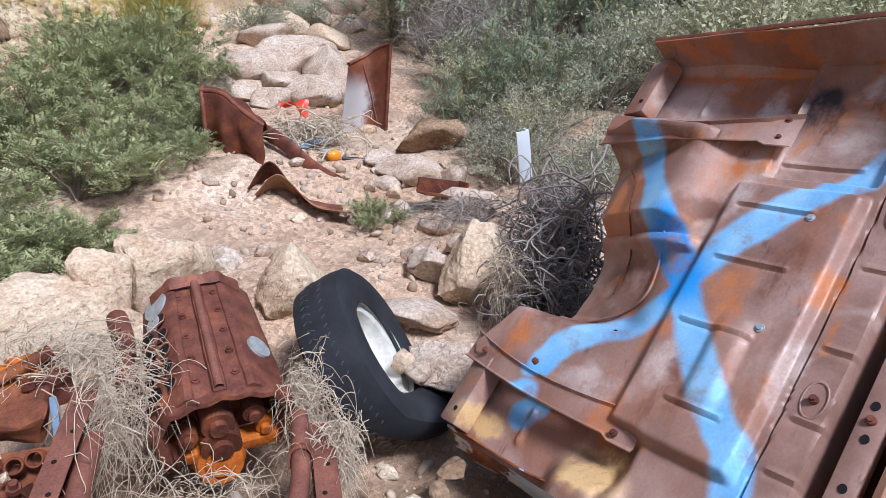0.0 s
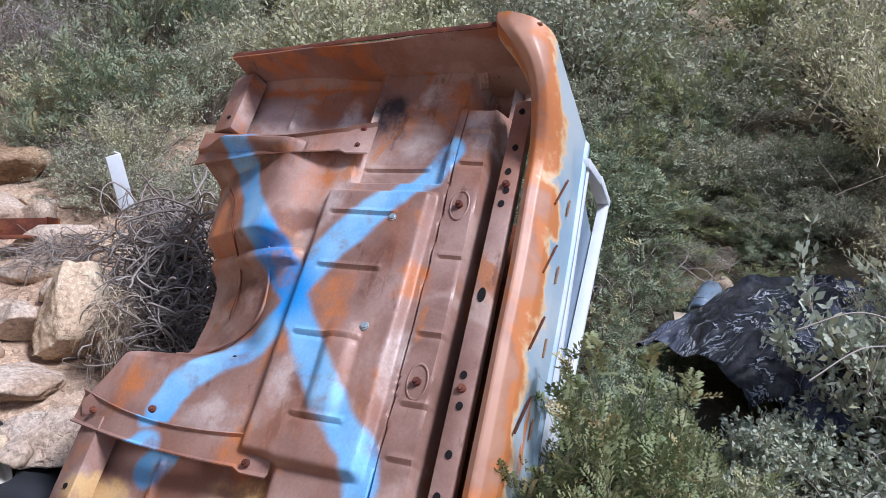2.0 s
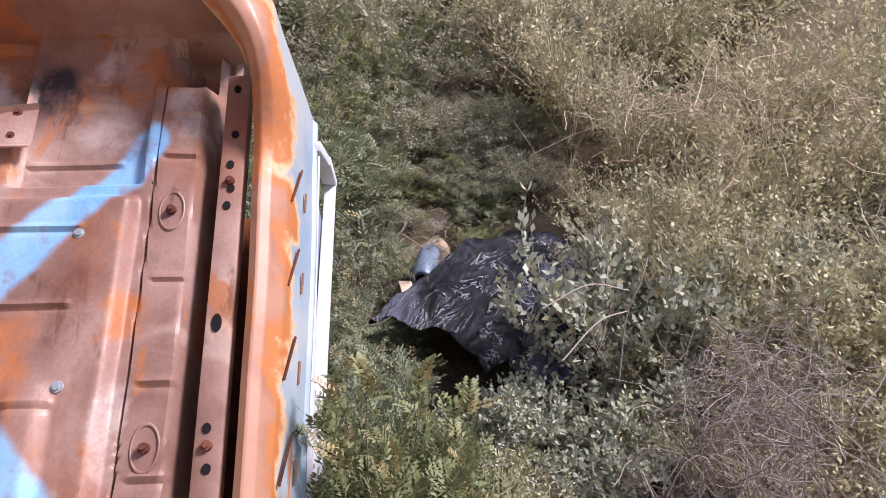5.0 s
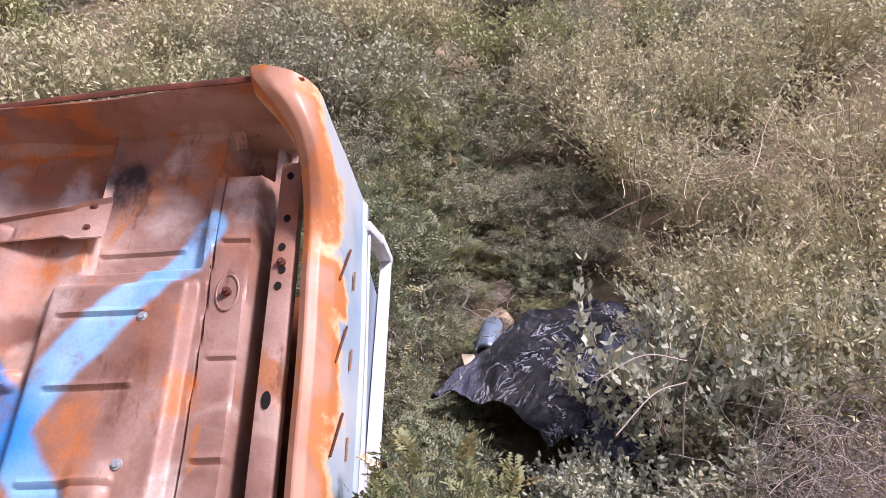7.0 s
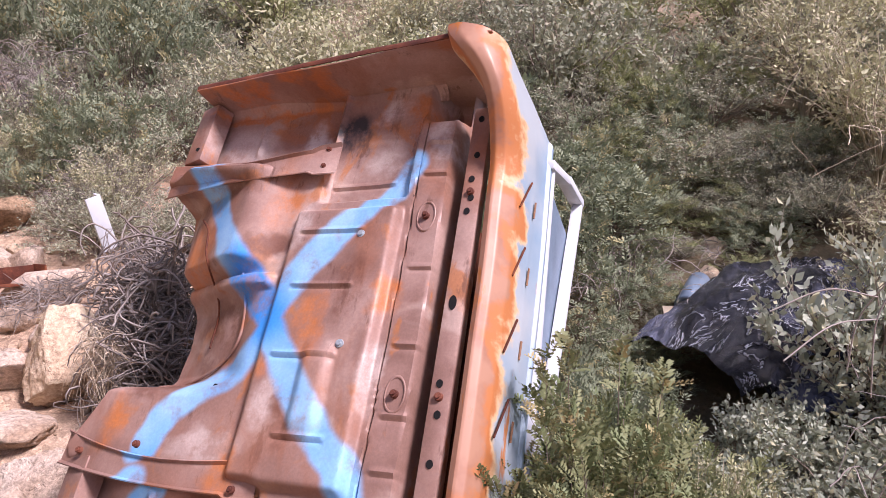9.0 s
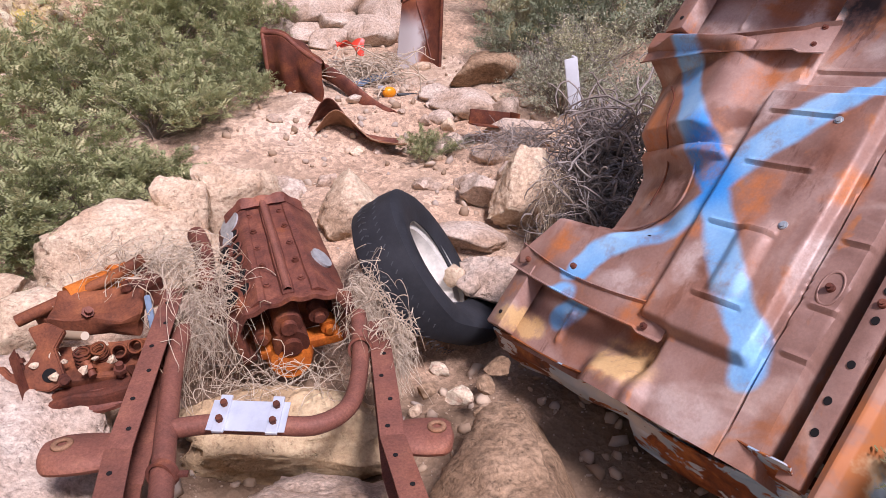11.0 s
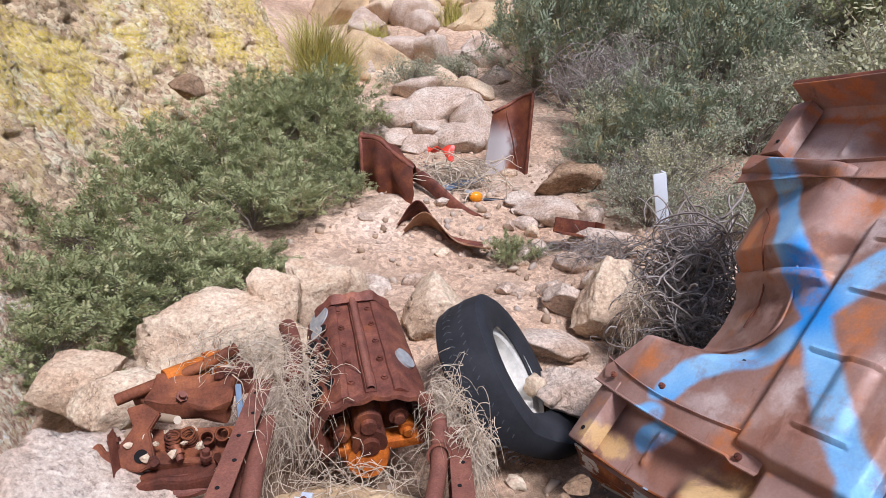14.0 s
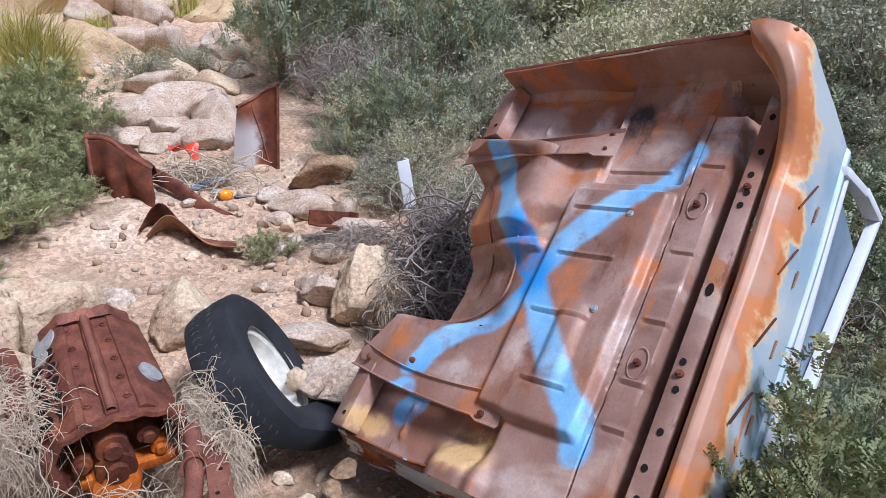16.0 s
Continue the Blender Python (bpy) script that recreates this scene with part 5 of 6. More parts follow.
PROTO = {
    "green": [spray_crown(s, 0.6, 0.62, 64, 13, 0.11, 0.034, 0.015, L_GREEN, 0.9, 5) for s in (11, 12)],
    "dark": [spray_crown(s, 0.6, 0.65, 60, 10, 0.12, 0.036, 0.016, L_DARK, 0.6, 5) for s in (13, 14)],
    "grey": [shrub_meshes(s, 0.6, 0.6, 40, 340, 5600, 0.026, 0.011, L_GREY, upright=0.5) for s in (15, 16)],
    "olive": [shrub_meshes(s, 0.6, 0.95, 60, 360, 3600, 0.032, 0.014, L_OLIVE, M_OLIVETWIG, upright=0.95) for s in (17, 18)],
    "jojoba": [shrub_meshes(s, 0.5, 0.62, 26, 300, 3600, 0.036, 0.021, L_JOJOBA, upright=0.9, clump=0.02) for s in (19, 20)],
    "dead": [shrub_meshes(s, 0.5, 0.4, 60, 700, 700, 0.018, 0.007, L_GREY, M_DRYTWIG, upright=0.3) for s in (21, 22)],
    "tallgreen": [spray_crown(s, 0.3, 0.95, 80, 11, 0.085, 0.025, 0.011, L_YELLOWGREEN, 0.8, 6) for s in (31, 32)],
    "farolive": [shrub_meshes(s, 0.6, 0.8, 40, 260, 3400, 0.036, 0.015, L_OLIVE, M_OLIVETWIG, upright=0.9, clump=0.1) for s in (23, 24)],
    "fargrey": [shrub_meshes(s, 0.6, 0.6, 24, 200, 4200, 0.032, 0.014, L_GREY, upright=0.4, clump=0.1) for s in (25, 26)],
    "fargreen": [shrub_meshes(s, 0.6, 0.6, 18, 200, 4200, 0.034, 0.015, L_GREEN, upright=0.4, clump=0.1) for s in (27, 28)],
}
SHRUB_WORDS = {
    "green": ("bush", "dense green fine-leaved desert bush", "bush"), "dark": ("bush", "dark green leafy desert bush", "bush"),
    "grey": ("shrub", "grey-green scrubby desert shrub", "shrub"), "olive": ("shrub", "tall wispy olive desert shrub", "shrub"),
    "jojoba": ("shrub", "shrub with leathery oval blue-green leaves", "shrub"), "farolive": ("shrub", "tall wispy olive desert shrub", "shrub"), "fargrey": ("shrub", "grey-green scrubby desert shrub", "shrub"), "fargreen": ("bush", "green desert bush on the slope", "bush"),
    "tallgreen": ("bush", "tall green fine-leaved bush beside the car body", "bush"),
    "dead": ("dry_brush", "tangle of dead grey brush", "dry brush"),
}
count = [0]


def plant(kind, x, y, s=1.0, sz=1.0, z=None, rz=None, words=""):
    count[0] += 1
    stems_me, leaf_me = PROTO[kind][count[0] % 2]
    name, label, cat = SHRUB_WORDS[kind]
    ob = thing(name, Matrix(), words or label, cat, "brush on the banks")
    mesh_part("branch_framework", stems_me, ob)
    mesh_part("crown", leaf_me, ob)
    ob.matrix_world = pose(x, y, (ground_z(x, y) if z is None else z) - 0.03, 0, 0, count[0] * 77.0 if rz is None else rz) @ Matrix.Diagonal((s, s, s * sz, 1))
    return ob


# the green bank between cliff and sand
for x, y, s, sz in ((-2.0, 3.2, 0.7, 0.65), (-1.7, 3.6, 0.8, 0.65), (-2.3, 3.8, 0.9, 0.85), (-1.5, 4.2, 0.85, 0.7), (-2.1, 4.4, 1.0, 0.85), (-1.45, 4.95, 0.85, 0.75), (-2.0, 5.1, 1.0, 0.9), (-2.5, 4.9, 0.9, 0.9), (-1.35, 5.6, 0.7, 0.8), (-1.8, 5.9, 0.95, 0.9), (-2.3, 5.7, 0.9, 0.9), (-1.5, 6.5, 0.9, 0.9),
                    (-1.9, 6.9, 0.6, 0.6), (-1.6, 2.95, 0.5, 0.6), (-1.85, 2.65, 0.42, 0.6), (-1.3, 3.75, 0.5, 0.6), (-1.95, 6.3, 0.9, 0.9), (-1.55, 6.05, 0.8, 0.9), (-1.25, 6.3, 0.6, 0.9), (-2.2, 6.6, 0.8, 0.9), (-1.08, 5.35, 0.5, 0.85), (-1.02, 4.75, 0.42, 0.8), (-1.75, 3.05, 0.75, 0.75), (-1.95, 2.75, 0.6, 0.8), (-1.35, 3.5, 0.55, 0.8), (-1.25, 4.35, 0.6, 0.75), (-1.2, 5.0, 0.55, 0.75), (-1.15, 5.7, 0.5, 0.8), (-1.6, 3.3, 0.7, 0.8), (-2.2, 3.1, 0.7, 0.8)):
    plant("green", x, y, s, sz)
# shrubs at the head of the wash
for k, x, y, s, sz in (("dark", 0.75, 7.3, 1.2, 1.7), ("dark", 1.4, 7.6, 1.5, 1.7), ("grey", 1.15, 6.2, 1.0, 1.2), ("grey", 0.85, 5.7, 0.6, 0.9), ("grey", 1.5, 5.3, 0.9, 1.1), ("grey", 1.7, 7.0, 1.2, 1.4), ("dead", 1.05, 6.5, 1.2, 1.7),
                       ("dark", 2.0, 6.8, 1.3, 1.6), ("grey", 2.2, 6.0, 1.1, 1.2), ("olive", 2.6, 8.0, 1.3, 1.3), ("grey", 3.0, 7.0, 1.2, 1.1), ("grey", 1.3, 4.4, 0.6, 0.8), ("dead", 1.7, 4.6, 0.8, 1.0), ("fargrey", -0.4, 8.3, 0.8, 0.8), ("grey", 1.05, 4.9, 0.6, 0.9),
                       ("fargrey", -0.9, 7.6, 0.8, 0.9), ("farolive", 0.2, 9.6, 0.6, 0.9), ("grey", 2.0, 4.6, 0.9, 1.0), ("dark", 0.5, 8.0, 1.2, 1.5), ("dark", 2.4, 7.4, 1.4, 1.3), ("fargrey", 3.2, 8.4, 1.4, 1.2), ("fargrey", 1.6, 9.2, 1.5, 1.4), ("fargreen", 0.7, 9.2, 1.3, 1.4), ("fargrey", 2.4, 9.5, 1.6, 1.3),
                       ("grey", 1.05, 4.6, 0.7, 1.0), ("olive", 1.3, 4.9, 0.7, 0.8), ("dark", 1.0, 5.4, 0.8, 1.1), ("dead", 1.2, 5.0, 0.9, 1.3), ("grey", 1.5, 4.3, 0.7, 1.0), ("dark", 1.5, 5.6, 1.0, 1.2), ("olive", 0.95, 5.9, 0.7, 0.9), ("dark", 1.25, 6.1, 0.9, 1.3), ("fargreen", -0.2, 12.6, 1.4, 1.0), ("farolive", -1.4, 13.4, 1.4, 1.0), ("fargrey", 1.2, 12.4, 1.5, 1.0), ("fargrey", 2.6, 11.5, 1.6, 1.2), ("fargrey", 1.7, 10.8, 1.5, 1.1), ("fargrey", -2.6, 12.6, 1.4, 1.0)):
    plant(k, x, y, s, sz)
# the brushy slope past the shell
rng = random.Random(5)
for k, x, y, s, sz in (("dark", 2.8, 2.6, 0.8, 1.2), ("dark", 3.2, 2.9, 1.0, 1.0), ("dark", 2.55, 2.15, 0.65, 0.9), ("dark", 3.6, 3.3, 1.0, 1.0), ("dark", 3.0, 3.5, 1.0, 1.2), ("dark", 3.15, 2.4, 0.6, 0.9), ("dark", 3.5, 2.75, 0.8, 0.9), ("dark", 4.0, 3.0, 0.9, 0.9), ("dark", 2.5, 3.2, 0.9, 1.2), ("grey", 4.4, 2.75, 0.9, 0.8), ("grey", 4.3, 3.6, 1.0, 0.9), ("green", 4.9, 3.7, 1.0, 1.0), ("green", 5.4, 3.2, 0.9, 0.8), ("grey", 4.8, 2.3, 0.9, 0.8), ("green", 4.15, 2.15, 0.4, 0.5), ("dark", 3.7, 4.2, 1.2, 1.1), ("grey", 4.6, 4.6, 1.2, 1.0), ("green", 5.6, 4.3, 1.1, 0.9), ("dark", 2.9, 4.4, 1.1, 1.2),
                       ("olive", 4.9, 1.75, 1.2, 1.0), ("olive", 5.6, 2.5, 1.2, 1.0), ("olive", 5.7, 1.4, 1.3, 1.0), ("olive", 4.4, 1.2, 1.0, 1.0), ("olive", 4.0, 0.4, 1.1, 1.0), ("olive", 3.9, 1.2, 0.7, 0.9), ("olive", 4.9, 0.5, 1.2, 1.0), ("olive", 4.5, -0.2, 1.2, 1.0), ("grey", 3.6, 0.0, 1.1, 1.1), ("olive", 3.7, 0.75, 0.9, 1.0), ("olive", 5.3, -0.3, 1.3, 1.0), ("olive", 3.3, -0.3, 1.0, 1.0),
                       ("jojoba", 2.85, 0.95, 1.1, 1.2), ("olive", 3.05, 0.5, 0.85, 1.1), ("jojoba", 2.62, 0.72, 0.85, 1.0), ("jojoba", 2.4, 1.1, 0.6, 1.0), ("olive", 3.4, 0.9, 0.9, 1.1), ("jojoba", 2.25, 0.8, 0.7, 1.0), ("olive", 2.6, 0.2, 0.8, 1.0), ("olive", 3.1, 0.1, 0.9, 1.0), ("dead", 2.05, 0.5, 0.8, 1.5), ("dead", 2.4, 0.35, 0.9, 1.7), ("grey", 1.95, 0.3, 0.5, 1.1), ("grey", 2.3, 0.1, 0.7, 1.2), ("jojoba", 2.1, 0.15, 0.6, 1.0),
                       ("dark", 2.1, 1.6, 0.6, 1.1), ("dark", 1.85, 1.5, 0.55, 1.35), ("tallgreen", 1.42, 1.16, 0.95, 0.9), ("tallgreen", 1.19, 1.0, 0.85, 0.95), ("tallgreen", 1.3, 1.14, 0.9, 0.95), ("tallgreen", 1.07, 0.92, 0.65, 0.85), ("dark", 1.62, 1.3, 0.5, 1.9), ("olive", 1.62, 0.98, 0.42, 1.35), ("green", 1.85, 1.2, 0.5, 1.4), ("dark", 2.3, 1.9, 0.55, 0.9), ("olive", 1.85, 0.85, 0.42, 1.0)):
    plant(k, x, y, s, sz)
for k, x, y, s, sz in (("green", 3.9, 2.75, 0.6, 0.7), ("grey", 4.3, 2.3, 0.6, 0.7), ("green", 3.7, 2.5, 0.4, 0.6), ("dark", 4.6, 3.1, 0.8, 0.9), ("green", 4.2, 3.2, 0.7, 0.8), ("grey", 5.0, 2.9, 0.9, 0.8), ("green", 3.4, 2.15, 0.35, 0.6), ("dark", 2.75, 1.95, 0.45, 0.8), ("grey", 4.5, 1.9, 0.6, 0.7)):
    plant(k, x, y, s, sz)
for k, x, y, s, sz in (("green", 3.75, 2.95, 0.7, 0.8), ("grey", 3.35, 3.1, 0.7, 0.8), ("green", 4.45, 2.5, 0.6, 0.7), ("grey", 4.1, 2.55, 0.5, 0.8), ("green", 4.8, 3.3, 0.8, 0.8), ("grey", 3.95, 3.5, 0.8, 0.8), ("green", 5.1, 4.1, 0.9, 0.8)):
    plant(k, x, y, s, sz)
for i in range(80):
    a, d = radians(rng.uniform(0, 64)), 5.6 + 8.5 * (i / 80) ** 1.2
    plant(rng.choice(("farolive", "fargrey", "fargrey", "farolive", "fargreen")), 0.3 + d * math.cos(a), 0.5 + d * math.sin(a), rng.uniform(1.2, 1.8), rng.uniform(0.8, 1.05))
for k, x, y, s, sz in (("olive", 2.45, 0.55, 0.55, 1.0), ("olive", 2.8, 0.72, 0.62, 1.0), ("olive", 2.2, 0.32, 0.5, 1.1), ("olive", 2.95, 0.4, 0.7, 1.1), ("olive", 3.35, 0.55, 0.8, 1.1), ("olive", 3.3, 1.15, 0.55, 1.1), ("olive", 2.7, 0.1, 0.7, 1.1), ("grey", 4.2, 2.9, 0.5, 0.8), ("dark", 4.45, 2.65, 0.5, 0.7), ("green", 4.7, 2.4, 0.45, 0.7), ("dark", 3.9, 2.75, 0.45, 0.7),
                       ("green", 4.1, 2.45, 0.4, 0.6), ("grey", 4.9, 2.65, 0.5, 0.8), ("dark", 5.2, 2.4, 0.5, 0.8), ("dark", 3.6, 2.6, 0.4, 0.7), ("grey", 4.35, 2.05, 0.45, 0.8), ("grey", 3.72, 2.4, 0.35, 0.7), ("green", 5.4, 2.9, 0.6, 0.8), ("dark", 5.0, 3.3, 0.6, 0.8), ("green", 4.5, 3.35, 0.55, 0.7), ("dark", 3.35, 2.5, 0.4, 0.8), ("grey", 3.2, 2.15, 0.35, 0.8), ("jojoba", 2.9, 0.62, 0.95, 1.1), ("jojoba", 3.2, 0.3, 0.95, 1.15), ("dark", 4.3, 0.9, 0.7, 1.0), ("dark", 5.1, 1.1, 0.9, 0.9), ("dark", 4.6, 0.1, 0.8, 1.0), ("dark", 5.9, 2.0, 1.0, 0.9), ("jojoba", 2.22, 1.24, 0.55, 0.95), ("jojoba", 2.4, 1.1, 0.6, 1.05), ("jojoba", 2.05, 1.05, 0.5, 0.95), ("grey", 4.5, 2.3, 0.6, 0.8), ("dark", 4.2, 2.15, 0.55, 0.7), ("grey", 4.75, 2.05, 0.7, 0.9), ("dark", 4.0, 2.0, 0.45, 0.7), ("grey", 4.35, 1.85, 0.6, 0.9), ("dark", 5.0, 2.2, 0.7, 0.9), ("green", 3.75, 1.95, 0.4, 0.6)):
    plant(k, x, y, s, sz)
# seedlings on the sand
plant("green", 0.13, 4.1, 0.34, 0.95, words="small green seedling bush on sand")
plant("grey", 0.3, 4.25, 0.28, 0.6, words="small grey-green seedling on sand")


def grass_tuft(x, y, h=0.6, n=260, seed=1, z=None):
    rg = np.random.default_rng(seed)
    a = rg.uniform(0, 2 * np.pi, n)
    lean = rg.uniform(0.03, 0.45, n) * h
    t = np.linspace(0, 1, 6)
    p = np.zeros((n, 6, 3))
    p[:, :, 0] = rg.normal(0, 0.09, n)[:, None] + (np.cos(a) * lean)[:, None] * t ** 2
    p[:, :, 1] = rg.normal(0, 0.04, n)[:, None] + (np.sin(a) * lean)[:, None] * t ** 2
    p[:, :, 2] = (h * rg.uniform(0.5, 1.1, n))[:, None] * (t - 0.25 * t ** 3)
    v, q = tubes(p, np.full((n, 6), 0.006) * (1.05 - t)[None], 3)
    ob = new("grass_tuft", fast_mesh("grass_tuft", v, q, L_GRASS))
    ob.matrix_world = pose(x, y, ground_z(x, y) if z is None else z)
    tagged(ob, "green and gold bunch grass tuft", "grass", "grass tufts")


grass_tuft(-1.85, 7.3, 1.15, 620, 1, 1.6)
grass_tuft(-1.7, 7.55, 0.9, 420, 4, 1.62)
grass_tuft(-1.55, 9.3, 0.5, 160, 2)
grass_tuft(-0.6, 10.6, 0.6, 160, 3)

# ---------------------------------------------------------------- straw and sticks


def strands(name, label, cat, c, spread, n, length, radius, material, seed, droop=0.4, curl=0.05, flow=(0, 0, 0), sides=3):
    """A loose mat of straws or sticks."""
    rg = np.random.default_rng(seed)
    k = 11
    t = np.linspace(0, 1, k)
    start = rg.normal(0, 0.5, (n, 3)) * np.array(spread)
    d = rg.normal(0, 1, (n, 3)) + np.array(flow)
    d[:, 2] *= 0.5
    d /= np.linalg.norm(d, axis=1, keepdims=True)
    ln = length * rg.uniform(0.4, 1.2, n)
    p = start[:, None] + d[:, None] * (ln[:, None] * (t - 0.5))[:, :, None]
    p[:, :, 2] -= (droop * ln)[:, None] * (t - 0.4) ** 2 * 1.6
    w = rg.uniform(2.5, 6.5, (n, 1, 1)) * t[None, :, None] + rg.uniform(0, 6.28, (n, 1, 3))
    amp = curl * 1.5 * ln[:, None, None] * rg.uniform(0.3, 1.6, (n, 1, 3))
    p += amp * (np.sin(w) - np.sin(w[:, :1]))
    p += np.cumsum(rg.normal(0, curl * 0.12, (n, k, 3)), axis=1) * ln[:, None, None]
    r = radius * rg.uniform(0.5, 1.4, n)[:, None] * (1.1 - 0.6 * t)[None]
    v, q = tubes(p, r, sides)
    ob = new(name, fast_mesh(name, v, q, material))
    ob.matrix_world = pose(*c)
    return tagged(ob, label, cat, kind="stuff")


strands("dry_straw", "bleached straw draped over the rusted head", "straw", (-0.86, 2.28, 0.72), (0.24, 0.18, 0.05), 330, 0.16, 0.0016, M_STRAW, 1, 0.3, 0.11, (0.3, -0.4, 0))
strands("dry_straw", "bleached straw hanging between frame and engine", "straw", (-0.66, 2.1, 0.63), (0.06, 0.18, 0.14), 210, 0.28, 0.0015, M_STRAW, 2, 0.7, 0.1, (0, -0.45, -1.8))
strands("dry_straw", "bleached straw trapped beside the tyre", "straw", (-0.15, 2.22, 0.58), (0.05, 0.26, 0.1), 260, 0.16, 0.0014, M_STRAW, 3, 0.8, 0.1, (0.1, -0.6, -0.6))
strands("dry_straw", "frayed straw bundle over the frame end", "straw", (-0.05, 1.97, 0.55), (0.04, 0.09, 0.09), 300, 0.15, 0.0014, M_STRAW, 4, 0.9, 0.07, (0.2, -0.6, -1.0))
strands("dry_straw", "straw caught under the engine", "straw", (-0.4, 1.98, 0.42), (0.3, 0.1, 0.03), 110, 0.16, 0.0016, M_STRAW, 5, 0.2, 0.12)
strands("dry_straw", "dry straw caught in torn metal", "straw", (-0.25, 5.2, 1.06), (0.32, 0.25, 0.1), 266, 0.315, 0.0045, M_STRAW, 6, 0.3, 0.07, (0.5, -0.3, 0.3))
strands("dry_straw", "pale straw hanging down a stone", "straw", (0.68, 2.98, 0.7), (0.05, 0.08, 0.12), 220, 0.22, 0.0018, M_STRAW, 7, 0.9, 0.06, (-0.2, -0.3, -1.6))
strands("stick_heap", "tangled heap of dead grey sticks", "sticks", (0.98, 3.3, 0.78), (0.17, 0.26, 0.26), 800, 0.24, 0.0048, M_DRYTWIG, 8, 0.3, 0.17, (0, 0, 0.3))
strands("stick_heap", "dead grey sticks against the body shell", "sticks", (0.82, 2.98, 0.64), (0.12, 0.18, 0.22), 420, 0.23, 0.0042, M_DRYTWIG, 9, 0.4, 0.17)
strands("stick_heap", "dark twigs lying on sand", "sticks", (0.7, 4.0, 0.78), (0.35, 0.2, 0.05), 200, 0.165, 0.0025, M_DRYTWIG, 10, 0.15, 0.09)
strands("dead_branch", "dead pale twigs under the shrubs", "branch", (1.05, 6.5, 1.9), (0.5, 0.3, 0.3), 260, 0.48, 0.0035, M_DRYTWIG, 11, 0.5, 0.07, (0.6, 0, -0.2))
strands("dead_branch", "dead grey brush below leathery shrubs", "branch", (2.15, 0.4, 0.7), (0.4, 0.25, 0.22), 520, 0.24, 0.0014, M_DRYTWIG, 12, 0.2, 0.12)
strands("dry_stalks", "dry pale stalks above the slope brush", "stalks", (4.3, 0.8, 1.3), (0.9, 0.9, 0.3), 300, 0.4, 0.002, M_STRAW, 13, 0.2, 0.07, (0, 0, 1.6))
strands("leaf_litter", "dry twigs and litter under brush", "litter", (3.4, 2.9, 0.55), (1.0, 0.9, 0.1), 900, 0.25, 0.0025, M_DRYTWIG, 14, 0.2, 0.1)


def bare_branch():
    ob = thing("bare_branch", pose(2.12, 0.8, 0.9, 0, 0, 20), "bare pale forked branch among leathery shrubs", "branch")
    for pts in (((0, 0, -0.2), (0.02, 0, 0), (0.04, -0.03, 0.1), (0.08, -0.05, 0.17)), ((0.02, 0, 0.02), (-0.12, 0.1, 0.04), (-0.25, 0.2, -0.02)), ((0.03, 0, 0.08), (0.0, 0.12, 0.1), (-0.08, 0.25, 0.05)), ((0.04, -0.02, 0.12), (0.06, 0.04, 0.0), (0.07, 0.06, -0.16))):
        mesh_part("fork", bent_tube("fork", pts, 0.0022, M_DRYTWIG, 6, 6), ob)


bare_branch()

# ---------------------------------------------------------------- rusted head and manifold beside the frame


